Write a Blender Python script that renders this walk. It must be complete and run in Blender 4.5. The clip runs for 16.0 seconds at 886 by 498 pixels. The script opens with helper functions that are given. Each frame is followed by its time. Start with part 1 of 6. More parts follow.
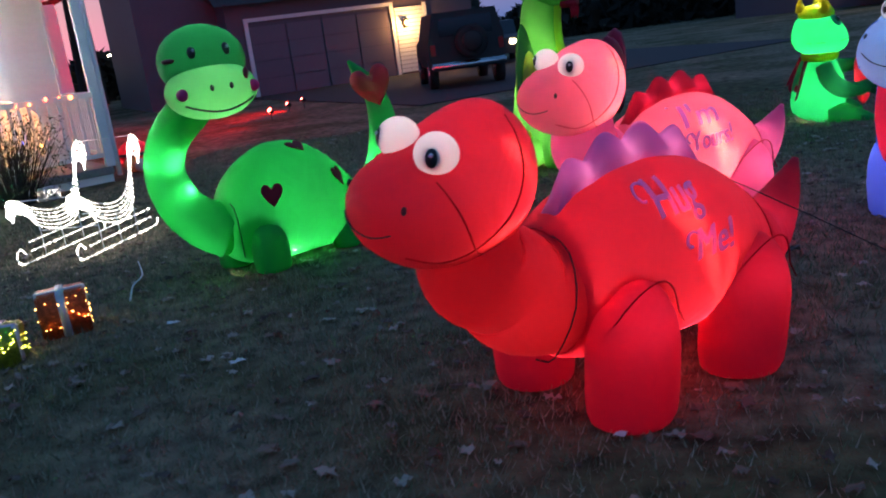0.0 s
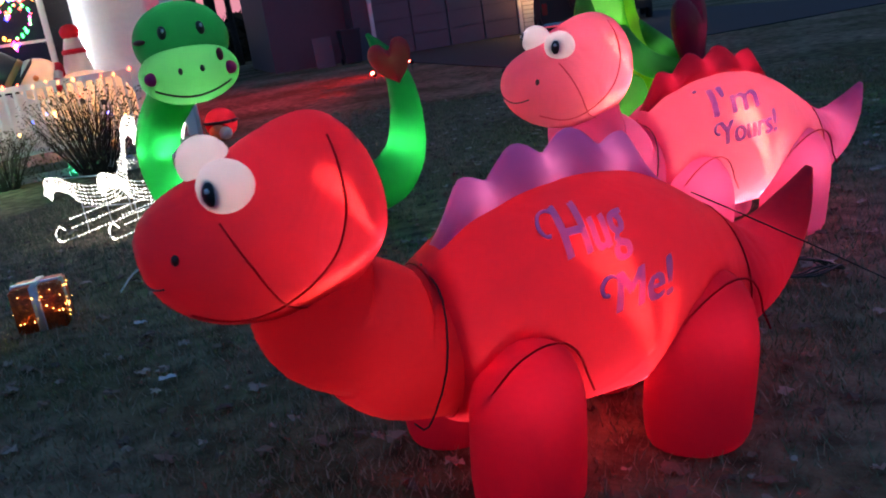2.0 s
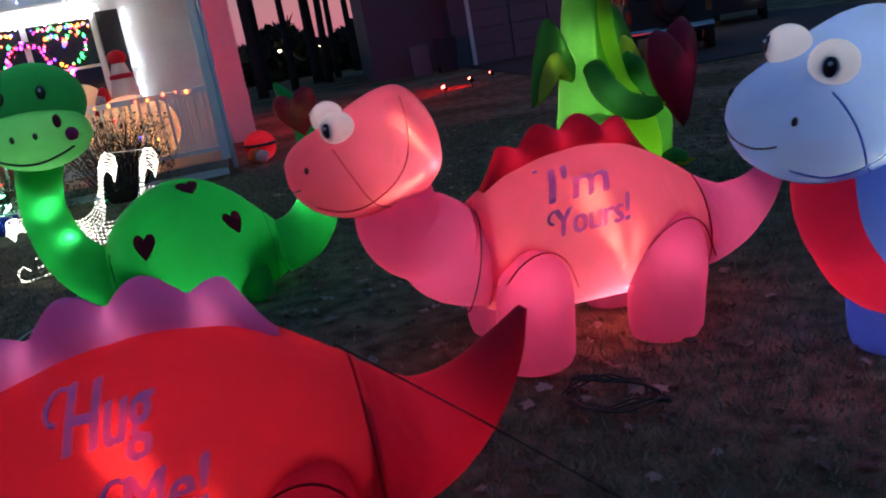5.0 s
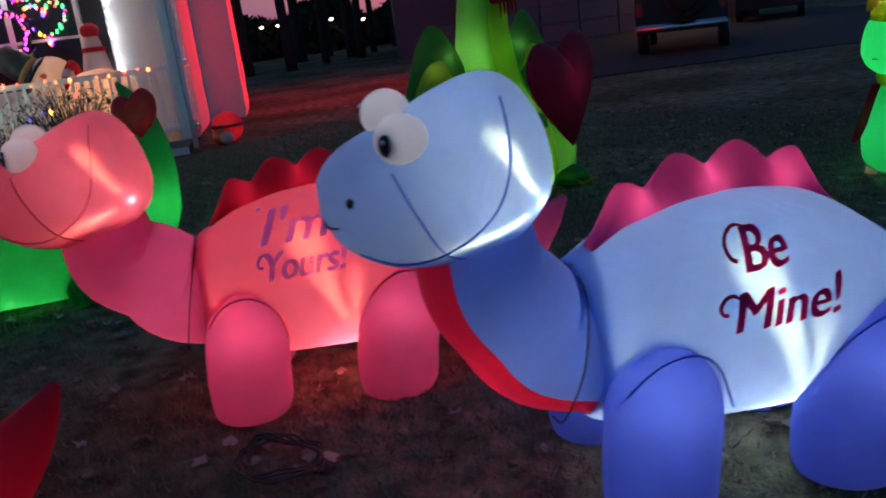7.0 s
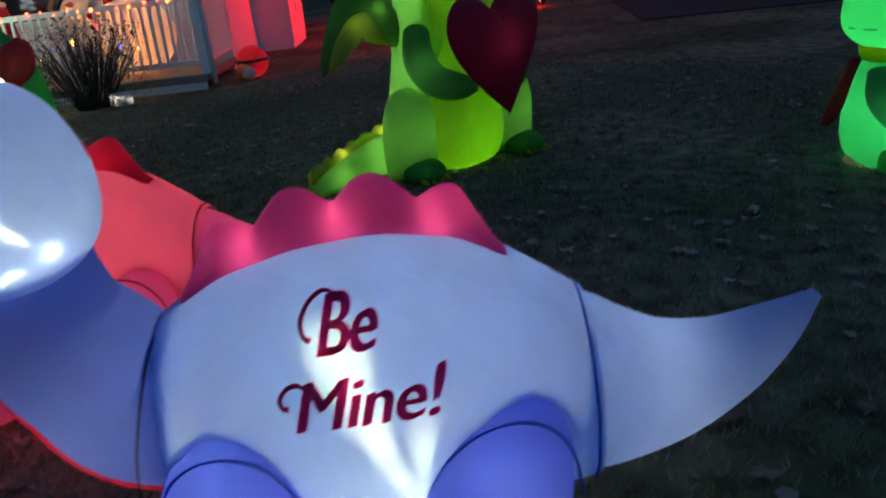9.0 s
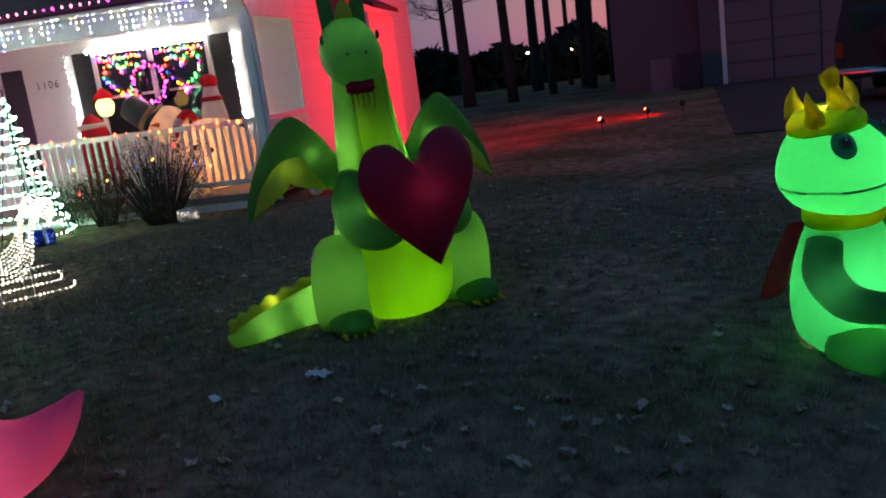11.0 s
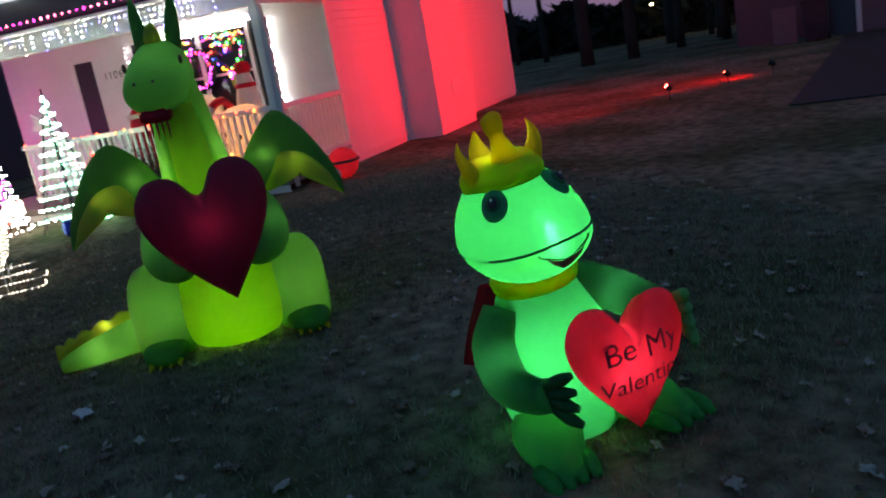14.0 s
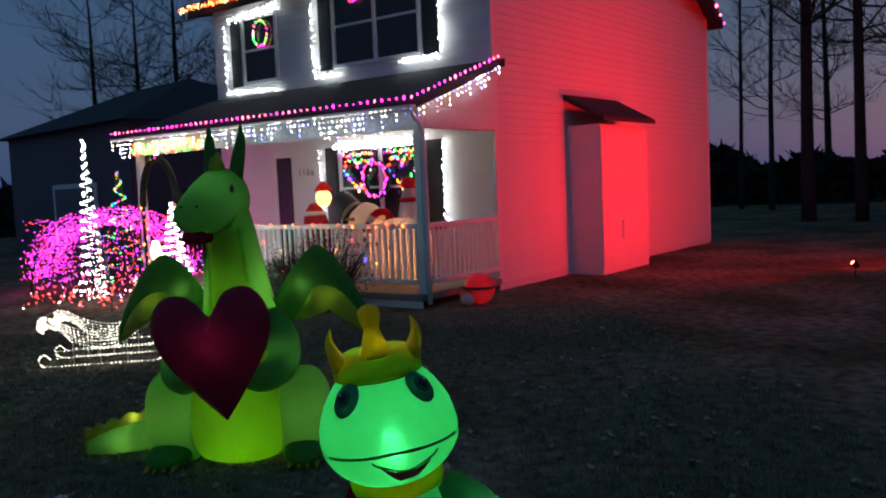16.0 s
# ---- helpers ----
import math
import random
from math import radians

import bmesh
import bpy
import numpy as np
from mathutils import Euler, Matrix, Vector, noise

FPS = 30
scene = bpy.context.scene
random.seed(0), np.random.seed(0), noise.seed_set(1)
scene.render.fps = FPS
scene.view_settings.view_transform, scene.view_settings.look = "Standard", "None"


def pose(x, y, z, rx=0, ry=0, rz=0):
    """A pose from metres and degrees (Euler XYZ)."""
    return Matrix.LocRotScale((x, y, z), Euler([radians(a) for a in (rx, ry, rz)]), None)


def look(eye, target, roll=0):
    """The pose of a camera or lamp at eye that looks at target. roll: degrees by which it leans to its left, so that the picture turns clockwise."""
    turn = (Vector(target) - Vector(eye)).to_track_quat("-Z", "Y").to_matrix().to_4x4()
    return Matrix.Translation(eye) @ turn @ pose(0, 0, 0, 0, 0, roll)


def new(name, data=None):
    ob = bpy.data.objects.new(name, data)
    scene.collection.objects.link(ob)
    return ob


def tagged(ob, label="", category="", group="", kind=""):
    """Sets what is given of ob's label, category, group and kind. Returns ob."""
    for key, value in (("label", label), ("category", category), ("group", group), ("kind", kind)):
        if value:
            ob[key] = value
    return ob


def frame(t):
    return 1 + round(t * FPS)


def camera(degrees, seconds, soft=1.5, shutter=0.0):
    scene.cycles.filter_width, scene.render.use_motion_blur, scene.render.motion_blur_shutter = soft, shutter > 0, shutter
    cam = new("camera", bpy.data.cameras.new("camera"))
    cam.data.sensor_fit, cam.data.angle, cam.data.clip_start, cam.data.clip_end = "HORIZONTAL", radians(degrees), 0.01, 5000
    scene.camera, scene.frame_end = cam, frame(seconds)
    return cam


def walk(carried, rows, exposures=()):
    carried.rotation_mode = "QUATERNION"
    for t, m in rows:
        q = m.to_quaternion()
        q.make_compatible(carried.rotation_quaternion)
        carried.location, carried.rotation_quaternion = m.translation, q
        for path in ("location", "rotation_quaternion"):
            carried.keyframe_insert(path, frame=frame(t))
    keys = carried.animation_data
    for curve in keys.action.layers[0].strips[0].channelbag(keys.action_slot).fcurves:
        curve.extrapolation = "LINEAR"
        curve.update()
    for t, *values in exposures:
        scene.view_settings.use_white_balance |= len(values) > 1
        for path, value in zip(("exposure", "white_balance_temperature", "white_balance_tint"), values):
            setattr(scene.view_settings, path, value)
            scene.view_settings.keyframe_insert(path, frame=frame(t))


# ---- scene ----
cam = camera(55.2, 16.0, soft=1.9, shutter=0.35)
PATH = [
    (0, (1.738, 0.767, 1.38), (1.221, 2.634, 0.882), -7.7),
    (0.5, (1.881, 1.065, 1.384), (1.325, 2.923, 0.897), -8.0),
    (1, (2.025, 1.262, 1.369), (1.386, 3.094, 0.884), -8.9),
    (1.5, (2.246, 1.393, 1.379), (1.476, 3.165, 0.865), -9.7),
    (2, (2.349, 1.57, 1.36), (1.517, 3.304, 0.812), -8.9),
    (2.5, (2.403, 1.822, 1.372), (1.543, 3.537, 0.807), -8.3),
    (3, (2.528, 1.988, 1.369), (1.64, 3.687, 0.799), -9.7),
    (3.2, (2.615, 2.059, 1.371), (1.707, 3.747, 0.8), -9.8),
    (5.5, (3.611, 3.028, 1.418), (2.472, 4.596, 0.923), -10.0),
    (6, (3.825, 3.312, 1.405), (2.709, 4.891, 0.892), -8.7),
    (6.5, (4.068, 3.533, 1.426), (2.914, 5.081, 0.908), -7.8),
    (7, (4.34, 3.756, 1.426), (3.122, 5.249, 0.887), -7.4),
    (7.5, (4.563, 4.14, 1.397), (3.327, 5.604, 0.825), -6.6),
    (8, (4.652, 4.406, 1.394), (3.409, 5.837, 0.756), -7.4),
    (8.5, (4.852, 4.685, 1.398), (3.499, 5.983, 0.701), -7.6),
    (9, (4.97, 5.038, 1.422), (3.573, 6.304, 0.755), -6.6),
    (9.5, (5.074, 5.43, 1.454), (3.611, 6.672, 0.893), -6.8),
    (11.8, (5.681, 7.128, 1.519), (3.958, 8.058, 1.114), -7.7),
    (12, (5.699, 7.287, 1.522), (3.971, 8.206, 1.112), -7.9),
    (12.5, (5.757, 7.634, 1.533), (4.021, 8.537, 1.118), -8.2),
    (13, (5.949, 7.967, 1.554), (4.172, 8.785, 1.137), -8.8),
    (13.5, (6.057, 8.297, 1.544), (4.26, 9.057, 1.102), -9.8),
    (14, (6.184, 8.656, 1.565), (4.342, 9.284, 1.104), -10.3),
    (14.5, (6.332, 8.983, 1.615), (4.433, 9.442, 1.188), -7.1),
    (15, (6.272, 9.322, 1.671), (4.34, 9.681, 1.298), -3.1),
    (15.5, (6.296, 9.732, 1.753), (4.328, 9.996, 1.513), -2.5),
    (16, (6.373, 9.95, 1.723), (4.386, 10.111, 1.571), -2.5),
]
walk(cam, [(t, look(eye, target, roll)) for t, eye, target, roll in PATH], [(0, 1.95, 6500, 11), (3, 1.45, 6500, 11), (5.5, 0.95, 6500, 10), (8, 0.75, 6600, 10), (9.5, 0.95, 7200, 10), (12, 1.2, 7500, 10), (14.5, 1.1, 7500, 10), (16, 0.5, 7000, 10)])

# ---------------------------------------------------------------- light
world = bpy.data.worlds.new("dusk")
scene.world = world
world.use_nodes = True
wn = world.node_tree
sky = wn.nodes.new("ShaderNodeTexSky")
sky.sky_type = "NISHITA"
sky.sun_disc = False
sky.sun_elevation = radians(1.0)
sky.sun_rotation = radians(-41)
sky.air_density = 1.4
sky.dust_density = 1.2
sky.ozone_density = 1.2
dim, add = wn.nodes.new("ShaderNodeVectorMath"), wn.nodes.new("ShaderNodeVectorMath")
dim.operation, add.operation = "SCALE", "ADD"
dim.inputs["Scale"].default_value = 0.16
add.inputs[1].default_value = (0.11, 0.39, 0.98)
wn.links.new(sky.outputs[0], dim.inputs[0])
wn.links.new(dim.outputs[0], add.inputs[0])
wn.links.new(add.outputs[0], wn.nodes["Background"].inputs[0])
wn.nodes["Background"].inputs[1].default_value = 0.125


def lamp(name, place, watts, colour, radius=0.03):
    d = bpy.data.lights.new(name, "POINT")
    d.energy, d.color, d.shadow_soft_size = watts, colour, radius
    ob = new(name, d)
    ob.location = place
    return ob


def spot(name, eye, target, watts, colour, angle, blend=0.5):
    d = bpy.data.lights.new(name, "SPOT")
    d.energy, d.color, d.spot_size, d.spot_blend, d.shadow_soft_size = watts, colour, radians(angle), blend, 0.04
    ob = new(name, d)
    ob.matrix_world = look(eye, target)
    return ob


# ---------------------------------------------------------------- materials
def material(name):
    m = bpy.data.materials.new(name)
    m.use_nodes = True
    n = m.node_tree.nodes
    return m, n, m.node_tree.links, n["Principled BSDF"]


def plain(name, colour, rough=0.6, metal=0.0, spread=0.15, scale=8.0, bump=0.0, bump_scale=60.0, per_object=0.0):
    """A surface with colour variation at two scales and fine relief."""
    m, n, l, p = material(name)
    p.inputs["Roughness"].default_value = rough
    p.inputs["Metallic"].default_value = metal
    co = n.new("ShaderNodeTexCoord")
    a, b = n.new("ShaderNodeTexNoise"), n.new("ShaderNodeTexNoise")
    a.inputs["Scale"].default_value, b.inputs["Scale"].default_value = scale, scale * 9
    a.inputs["Detail"].default_value = b.inputs["Detail"].default_value = 4
    l.new(co.outputs["Object"], a.inputs["Vector"])
    l.new(co.outputs["Object"], b.inputs["Vector"])
    mixed = n.new("ShaderNodeMath")
    mixed.operation = "ADD"
    l.new(a.outputs["Fac"], mixed.inputs[0])
    l.new(b.outputs["Fac"], mixed.inputs[1])
    last = mixed.outputs[0]
    if per_object:
        info, add = n.new("ShaderNodeObjectInfo"), n.new("ShaderNodeMath")
        add.operation = "MULTIPLY_ADD"
        l.new(info.outputs["Random"], add.inputs[0])
        add.inputs[1].default_value = per_object
        l.new(last, add.inputs[2])
        last = add.outputs[0]
    r = n.new("ShaderNodeMapRange")
    r.inputs["From Min"].default_value, r.inputs["From Max"].default_value = 0.6, 1.4
    r.inputs["To Min"].default_value, r.inputs["To Max"].default_value = 1 - spread, 1 + spread
    l.new(last, r.inputs["Value"])
    c = n.new("ShaderNodeVectorMath")
    c.operation = "SCALE"
    c.inputs[0].default_value = colour
    l.new(r.outputs[0], c.inputs["Scale"])
    l.new(c.outputs[0], p.inputs["Base Color"])
    if bump:
        t, bp = n.new("ShaderNodeTexNoise"), n.new("ShaderNodeBump")
        t.inputs["Scale"].default_value = bump_scale
        bp.inputs["Strength"].default_value, bp.inputs["Distance"].default_value = bump, 0.01
        l.new(co.outputs["Object"], t.inputs["Vector"])
        l.new(t.outputs["Fac"], bp.inputs["Height"])
        l.new(bp.outputs[0], p.inputs["Normal"])
    return m


def fabric(name, colour, through_part=0.5, rough=0.5, wrinkle=0.3, sheer=0.13):
    """Thin coated polyester: the lamps inside shine through it."""
    m, n, l, p = material(name)
    p.inputs["Roughness"].default_value = rough
    p.inputs["Specular IOR Level"].default_value = 0.35
    co = n.new("ShaderNodeTexCoord")
    a = n.new("ShaderNodeTexNoise")
    a.inputs["Scale"].default_value = 5.0
    l.new(co.outputs["Object"], a.inputs["Vector"])
    r = n.new("ShaderNodeMapRange")
    r.inputs["To Min"].default_value, r.inputs["To Max"].default_value = 0.82, 1.12
    l.new(a.outputs["Fac"], r.inputs["Value"])
    c = n.new("ShaderNodeVectorMath")
    c.operation = "SCALE"
    c.inputs[0].default_value = colour
    l.new(r.outputs[0], c.inputs["Scale"])
    w1, w2 = n.new("ShaderNodeTexNoise"), n.new("ShaderNodeTexNoise")
    mp = n.new("ShaderNodeMapping")
    mp.inputs["Scale"].default_value = (5.0, 5.0, 4.0)
    l.new(co.outputs["Object"], mp.inputs[0])
    l.new(mp.outputs[0], w1.inputs["Vector"])
    w1.inputs["Scale"].default_value = 1.0
    w1.inputs["Distortion"].default_value = 1.2
    l.new(co.outputs["Object"], w2.inputs["Vector"])
    w2.inputs["Scale"].default_value = 420.0
    b1, b2 = n.new("ShaderNodeBump"), n.new("ShaderNodeBump")
    b1.inputs["Strength"].default_value, b1.inputs["Distance"].default_value = wrinkle, 0.03
    b2.inputs["Strength"].default_value, b2.inputs["Distance"].default_value = 0.15, 0.001
    l.new(w1.outputs["Fac"], b1.inputs["Height"])
    l.new(w2.outputs["Fac"], b2.inputs["Height"])
    l.new(b1.outputs[0], b2.inputs["Normal"])
    l.new(b2.outputs[0], p.inputs["Normal"])
    l.new(c.outputs[0], p.inputs["Base Color"])
    tr, mix = n.new("ShaderNodeBsdfTranslucent"), n.new("ShaderNodeMixShader")
    l.new(c.outputs[0], tr.inputs["Color"])
    l.new(b1.outputs[0], tr.inputs["Normal"])
    mix.inputs[0].default_value = through_part
    l.new(p.outputs[0], mix.inputs[1])
    l.new(tr.outputs[0], mix.inputs[2])
    clear, thin = n.new("ShaderNodeBsdfTransparent"), n.new("ShaderNodeMixShader")
    l.new(c.outputs[0], clear.inputs["Color"])
    thin.inputs[0].default_value = sheer
    l.new(mix.outputs[0], thin.inputs[1])
    l.new(clear.outputs[0], thin.inputs[2])
    l.new(thin.outputs[0], n["Material Output"].inputs[0])
    return m


def glow(name, colours, strength):
    """Bulbs; several colours are dealt out bulb by bulb."""
    m, n, l, p = material(name)
    p.inputs["Base Color"].default_value = (0.3, 0.3, 0.3, 1)
    p.inputs["Emission Strength"].default_value = strength
    if len(colours) == 1:
        p.inputs["Emission Color"].default_value = (*colours[0], 1)
    else:
        g, r = n.new("ShaderNodeNewGeometry"), n.new("ShaderNodeValToRGB")
        r.color_ramp.interpolation = "CONSTANT"
        while len(r.color_ramp.elements) < len(colours):
            r.color_ramp.elements.new(0.5)
        for i, c in enumerate(colours):
            r.color_ramp.elements[i].position = i / len(colours)
            r.color_ramp.elements[i].color = (*c, 1)
        l.new(g.outputs["Random Per Island"], r.inputs[0])
        l.new(r.outputs[0], p.inputs["Emission Color"])
    return m


RED, BLUE, GREEN, ORANGE = (1, 0.03, 0.02), (0.03, 0.04, 1), (0.02, 0.9, 0.12), (1, 0.3, 0.02)
MAGENTA, WARM, COOL, PURPLE = (1, 0.02, 0.5), (1, 0.8, 0.5), (0.8, 0.92, 1), (0.45, 0.03, 1)
cloth_red = fabric("red fabric", (0.66, 0.026, 0.062))
cloth_pink = fabric("pink fabric", (0.80, 0.16, 0.27))
cloth_rose = fabric("rose fabric", (0.70, 0.12, 0.33))
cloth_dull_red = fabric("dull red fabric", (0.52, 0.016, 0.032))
cloth_mid_blue = fabric("mid blue fabric", (0.10, 0.20, 0.66))
cloth_blue = fabric("light blue fabric", (0.26, 0.42, 0.80))
cloth_deep_blue = fabric("deep blue fabric", (0.09, 0.15, 0.70))
cloth_purple = fabric("purple fabric", (0.66, 0.20, 0.60))
cloth_magenta = fabric("magenta fabric", (0.72, 0.08, 0.33))
cloth_crimson = fabric("crimson fabric", (0.52, 0.012, 0.05))
cloth_wine = fabric("wine fabric", (0.20, 0.006, 0.04), 0.3)
cloth_green = fabric("green fabric", (0.02, 0.52, 0.10))
cloth_dark_green = fabric("dark green fabric", (0.012, 0.20, 0.06))
cloth_pale_green = fabric("pale green fabric", (0.16, 0.62, 0.20))
cloth_leaf = fabric("leaf green fabric", (0.11, 0.38, 0.06))
cloth_lime = fabric("lime fabric", (0.52, 0.62, 0.06))
cloth_yellow = fabric("yellow fabric", (0.75, 0.66, 0.02))
cloth_eye_green = fabric("muted eye green fabric", (0.04, 0.32, 0.22))
cloth_mid_green = fabric("mid green fabric", (0.05, 0.27, 0.05))
cloth_patch = fabric("dark red patch fabric", (0.40, 0.018, 0.045))
cloth_frog = fabric("frog green fabric", (0.02, 0.58, 0.16))
cloth_white = fabric("white fabric", (0.8, 0.76, 0.74), 0.4)
cloth_orange = fabric("peach fabric", (0.8, 0.42, 0.2), 0.5)
print_black = plain("black print", (0.012, 0.012, 0.014), 0.5)
print_lilac = fabric("lilac print", (0.86, 0.52, 0.95), 0.55, sheer=0.0)
print_berry = fabric("berry print", (0.52, 0.012, 0.12), 0.45)
print_wine = plain("dark red print", (0.12, 0.004, 0.02), 0.6)
thread_red = fabric("dark red seam", (0.40, 0.008, 0.02), 0.5)
thread_pink = fabric("dark pink seam", (0.55, 0.05, 0.11), 0.5)
thread_blue = fabric("dark blue seam", (0.06, 0.16, 0.70), 0.5)
thread_green = plain("dark green seam", (0.006, 0.12, 0.03), 0.7)
cord_black = plain("black cord", (0.01, 0.01, 0.01), 0.7)
siding_white = plain("white vinyl siding", (0.72, 0.71, 0.69), 0.5, spread=0.06, scale=2.0, bump=0.05, per_object=0.15)
# far siding: dim dusk and violet display light are put into the colour
siding_dusk = plain("grey vinyl siding dimmed for dusk", (0.11, 0.085, 0.105), 0.55, spread=0.08, scale=2.0, bump=0.05, per_object=0.15)
paint_white = plain("white paint", (0.78, 0.77, 0.75), 0.45, spread=0.06, scale=4.0, bump=0.04)
shutter_black = plain("black shutter paint", (0.02, 0.02, 0.024), 0.5)
shingle = plain("dark roof shingle", (0.035, 0.034, 0.036), 0.9, spread=0.4, scale=6.0, bump=0.4)
deck_wood = plain("grey deck board", (0.25, 0.22, 0.19), 0.8, spread=0.25, scale=5.0, bump=0.2)
bin_plastic = plain("dark bin plastic", (0.02, 0.025, 0.04), 0.45)
bark = plain("bark", (0.045, 0.035, 0.028), 0.95, spread=0.4, scale=4.0, bump=0.6, bump_scale=20)
twig = plain("twig", (0.05, 0.04, 0.032), 0.9, spread=0.3)
woods = plain("dark woods", (0.02, 0.022, 0.016), 0.95, spread=0.4, scale=1.0)
car_paint = plain("dark car paint", (0.010, 0.010, 0.013), 0.5, spread=0.05)
rubber = plain("tyre rubber", (0.012, 0.012, 0.012), 0.8)
chrome = plain("bright metal", (0.6, 0.6, 0.62), 0.25, 1.0, spread=0.05)
# pale door, darkened and tinted in colour for the dim violet light
door_dusk = plain("garage door paint dimmed for dusk", (0.15, 0.115, 0.14), 0.5, spread=0.06, scale=1.5, bump=0.05)
metal_dark = plain("dark metal", (0.03, 0.03, 0.032), 0.5, 0.6)
leaf_dry = plain("dry oak leaf", (0.17, 0.11, 0.07), 0.8, spread=0.4, scale=20, per_object=1.0)
tinsel = plain("orange tinsel", (0.55, 0.10, 0.03), 0.3, 0.7, spread=0.6, scale=60, bump=0.8, bump_scale=160)
ribbon = plain("silver ribbon", (0.55, 0.55, 0.58), 0.35, 0.4)
glass_dark, gn, gl, gp = material("window glass")
gp.inputs["Base Color"].default_value = (0.02, 0.02, 0.025, 1)
gp.inputs["Roughness"].default_value = 0.06
paper_pale = plain("pale paper", (0.6, 0.6, 0.62), 0.7)
bulb_white = glow("cool white bulb", [COOL], 11)
bulb_warm = glow("warm white bulb", [WARM], 7)
bulb_red = glow("red bulb", [RED], 6)
bulb_pink = glow("pink bulb", [MAGENTA, (1, 0.1, 0.25)], 7)
bulb_mixed = glow("mixed colour bulb", [RED, GREEN, BLUE, ORANGE, GREEN, MAGENTA], 5)
bulb_violet = glow("violet bulb", [MAGENTA, PURPLE, (0.9, 0.05, 0.8), RED], 6)
bulb_icicle = glow("icicle bulb", [COOL, COOL, (0.15, 0.15, 1), COOL, WARM], 11)
bulb_green = glow("mint bulb", [(0.1, 1, 0.5), (0.3, 1, 0.7)], 5)
bulb_amber = glow("amber bulb", [(1, 0.45, 0.08)], 12)
bulb_blue = glow("blue bulb", [(0.05, 0.15, 1)], 5)


# ---------------------------------------------------------------- mesh helpers
def obj(name, bm, mat, parent=None, label="", smooth=True):
    me = bpy.data.meshes.new(name)
    bmesh.ops.recalc_face_normals(bm, faces=bm.faces)
    bm.to_mesh(me)
    bm.free()
    if smooth:
        me.polygons.foreach_set("use_smooth", [True] * len(me.polygons))
    me.materials.append(mat)
    ob = new(name, me)
    if parent:
        ob.parent = parent
    if label:
        ob["label"] = label
    return ob


def part(name, bm, mat, parent, label="", smooth=True):
    return obj(name, bm, mat, parent, label, smooth)


def thing(name, place, label, category, group="", kind=""):
    ob = new(name)
    ob.empty_display_size = 0.1
    ob.matrix_world = place
    return tagged(ob, label, category, group, kind)


def box(x0, x1, y0, y1, z0, z1, bevel=0.0, bm=None):
    bm = bm or bmesh.new()
    v = [bm.verts.new((x, y, z)) for x in (x0, x1) for y in (y0, y1) for z in (z0, z1)]
    f = [bm.faces.new([v[i] for i in q]) for q in ((0, 1, 3, 2), (4, 6, 7, 5), (0, 4, 5, 1), (2, 3, 7, 6), (0, 2, 6, 4), (1, 5, 7, 3))]
    if bevel:
        edges = {e for g in f for e in g.edges}
        bmesh.ops.bevel(bm, geom=list(edges), offset=bevel, segments=2, affect="EDGES")
    return bm


def smooth_rows(rows, n):
    """Catmull-Rom through rows of numbers, n steps a span."""
    a = np.array([2 * np.array(rows[0]) - np.array(rows[1]), *map(np.array, rows), 2 * np.array(rows[-1]) - np.array(rows[-2])], float)
    out = []
    for i in range(1, len(a) - 2):
        for k in range(n):
            t = k / n
            out.append(0.5 * (2 * a[i] + (a[i + 1] - a[i - 1]) * t + (2 * a[i - 1] - 5 * a[i] + 4 * a[i + 1] - a[i + 2]) * t * t + (3 * a[i] - a[i - 1] - 3 * a[i + 1] + a[i + 2]) * t ** 3))
    return out + [a[-2]]


def rings_mesh(rings, cap0=True, cap1=True, bm=None, closed=True):
    bm = bm or bmesh.new()
    vs = [[bm.verts.new(p) for p in r] for r in rings]
    for a, b in zip(vs, vs[1:]):
        k = len(a)
        for i in range(k if closed else k - 1):
            bm.faces.new((a[i], a[(i + 1) % k], b[(i + 1) % k], b[i]))
    for r, c in ((vs[0], cap0), (vs[-1], cap1)):
        if c:
            m = bm.verts.new(sum((v.co for v in r), Vector()) / len(r))
            for i in range(len(r)):
                bm.faces.new((r[i], r[(i + 1) % len(r)], m))
    return bm


def tube(points, radii, sides=16, n=4, flat=1.0, cap0=True, cap1=True, bm=None, side_up=None):
    """A round hose through points; flat squeezes it along its second axis."""
    rows = smooth_rows([(*p, r) for p, r in zip(points, radii)], n)
    pts = [Vector(r[:3]) for r in rows]
    up = Vector(side_up) if side_up else Vector((0, 1, 0.01))
    rings = []
    for i, p in enumerate(pts):
        d = (pts[min(i + 1, len(pts) - 1)] - pts[max(i - 1, 0)]).normalized()
        u = (up - d * up.dot(d)).normalized()
        w = d.cross(u)
        up = u
        r = max(rows[i][3], 0.0015)
        rings.append([p + u * (r * math.cos(a) * flat) + w * (r * math.sin(a)) for a in (2 * math.pi * k / sides for k in range(sides))])
    return rings_mesh(rings, cap0, cap1, bm)


def wire(points, r, mat, parent, name="seam", n=3, sides=6, label=""):
    return part(name, tube(points, [r] * len(points), sides, n), mat, parent, label)


def ball(centre, radii, bm=None, seg=20, rows=14, turn=None):
    bm = bm or bmesh.new()
    m = Matrix.Translation(centre) @ (turn or Matrix()) @ Matrix.Diagonal((*radii, 1))
    bmesh.ops.create_uvsphere(bm, u_segments=seg, v_segments=rows, radius=1.0, matrix=m)
    return bm


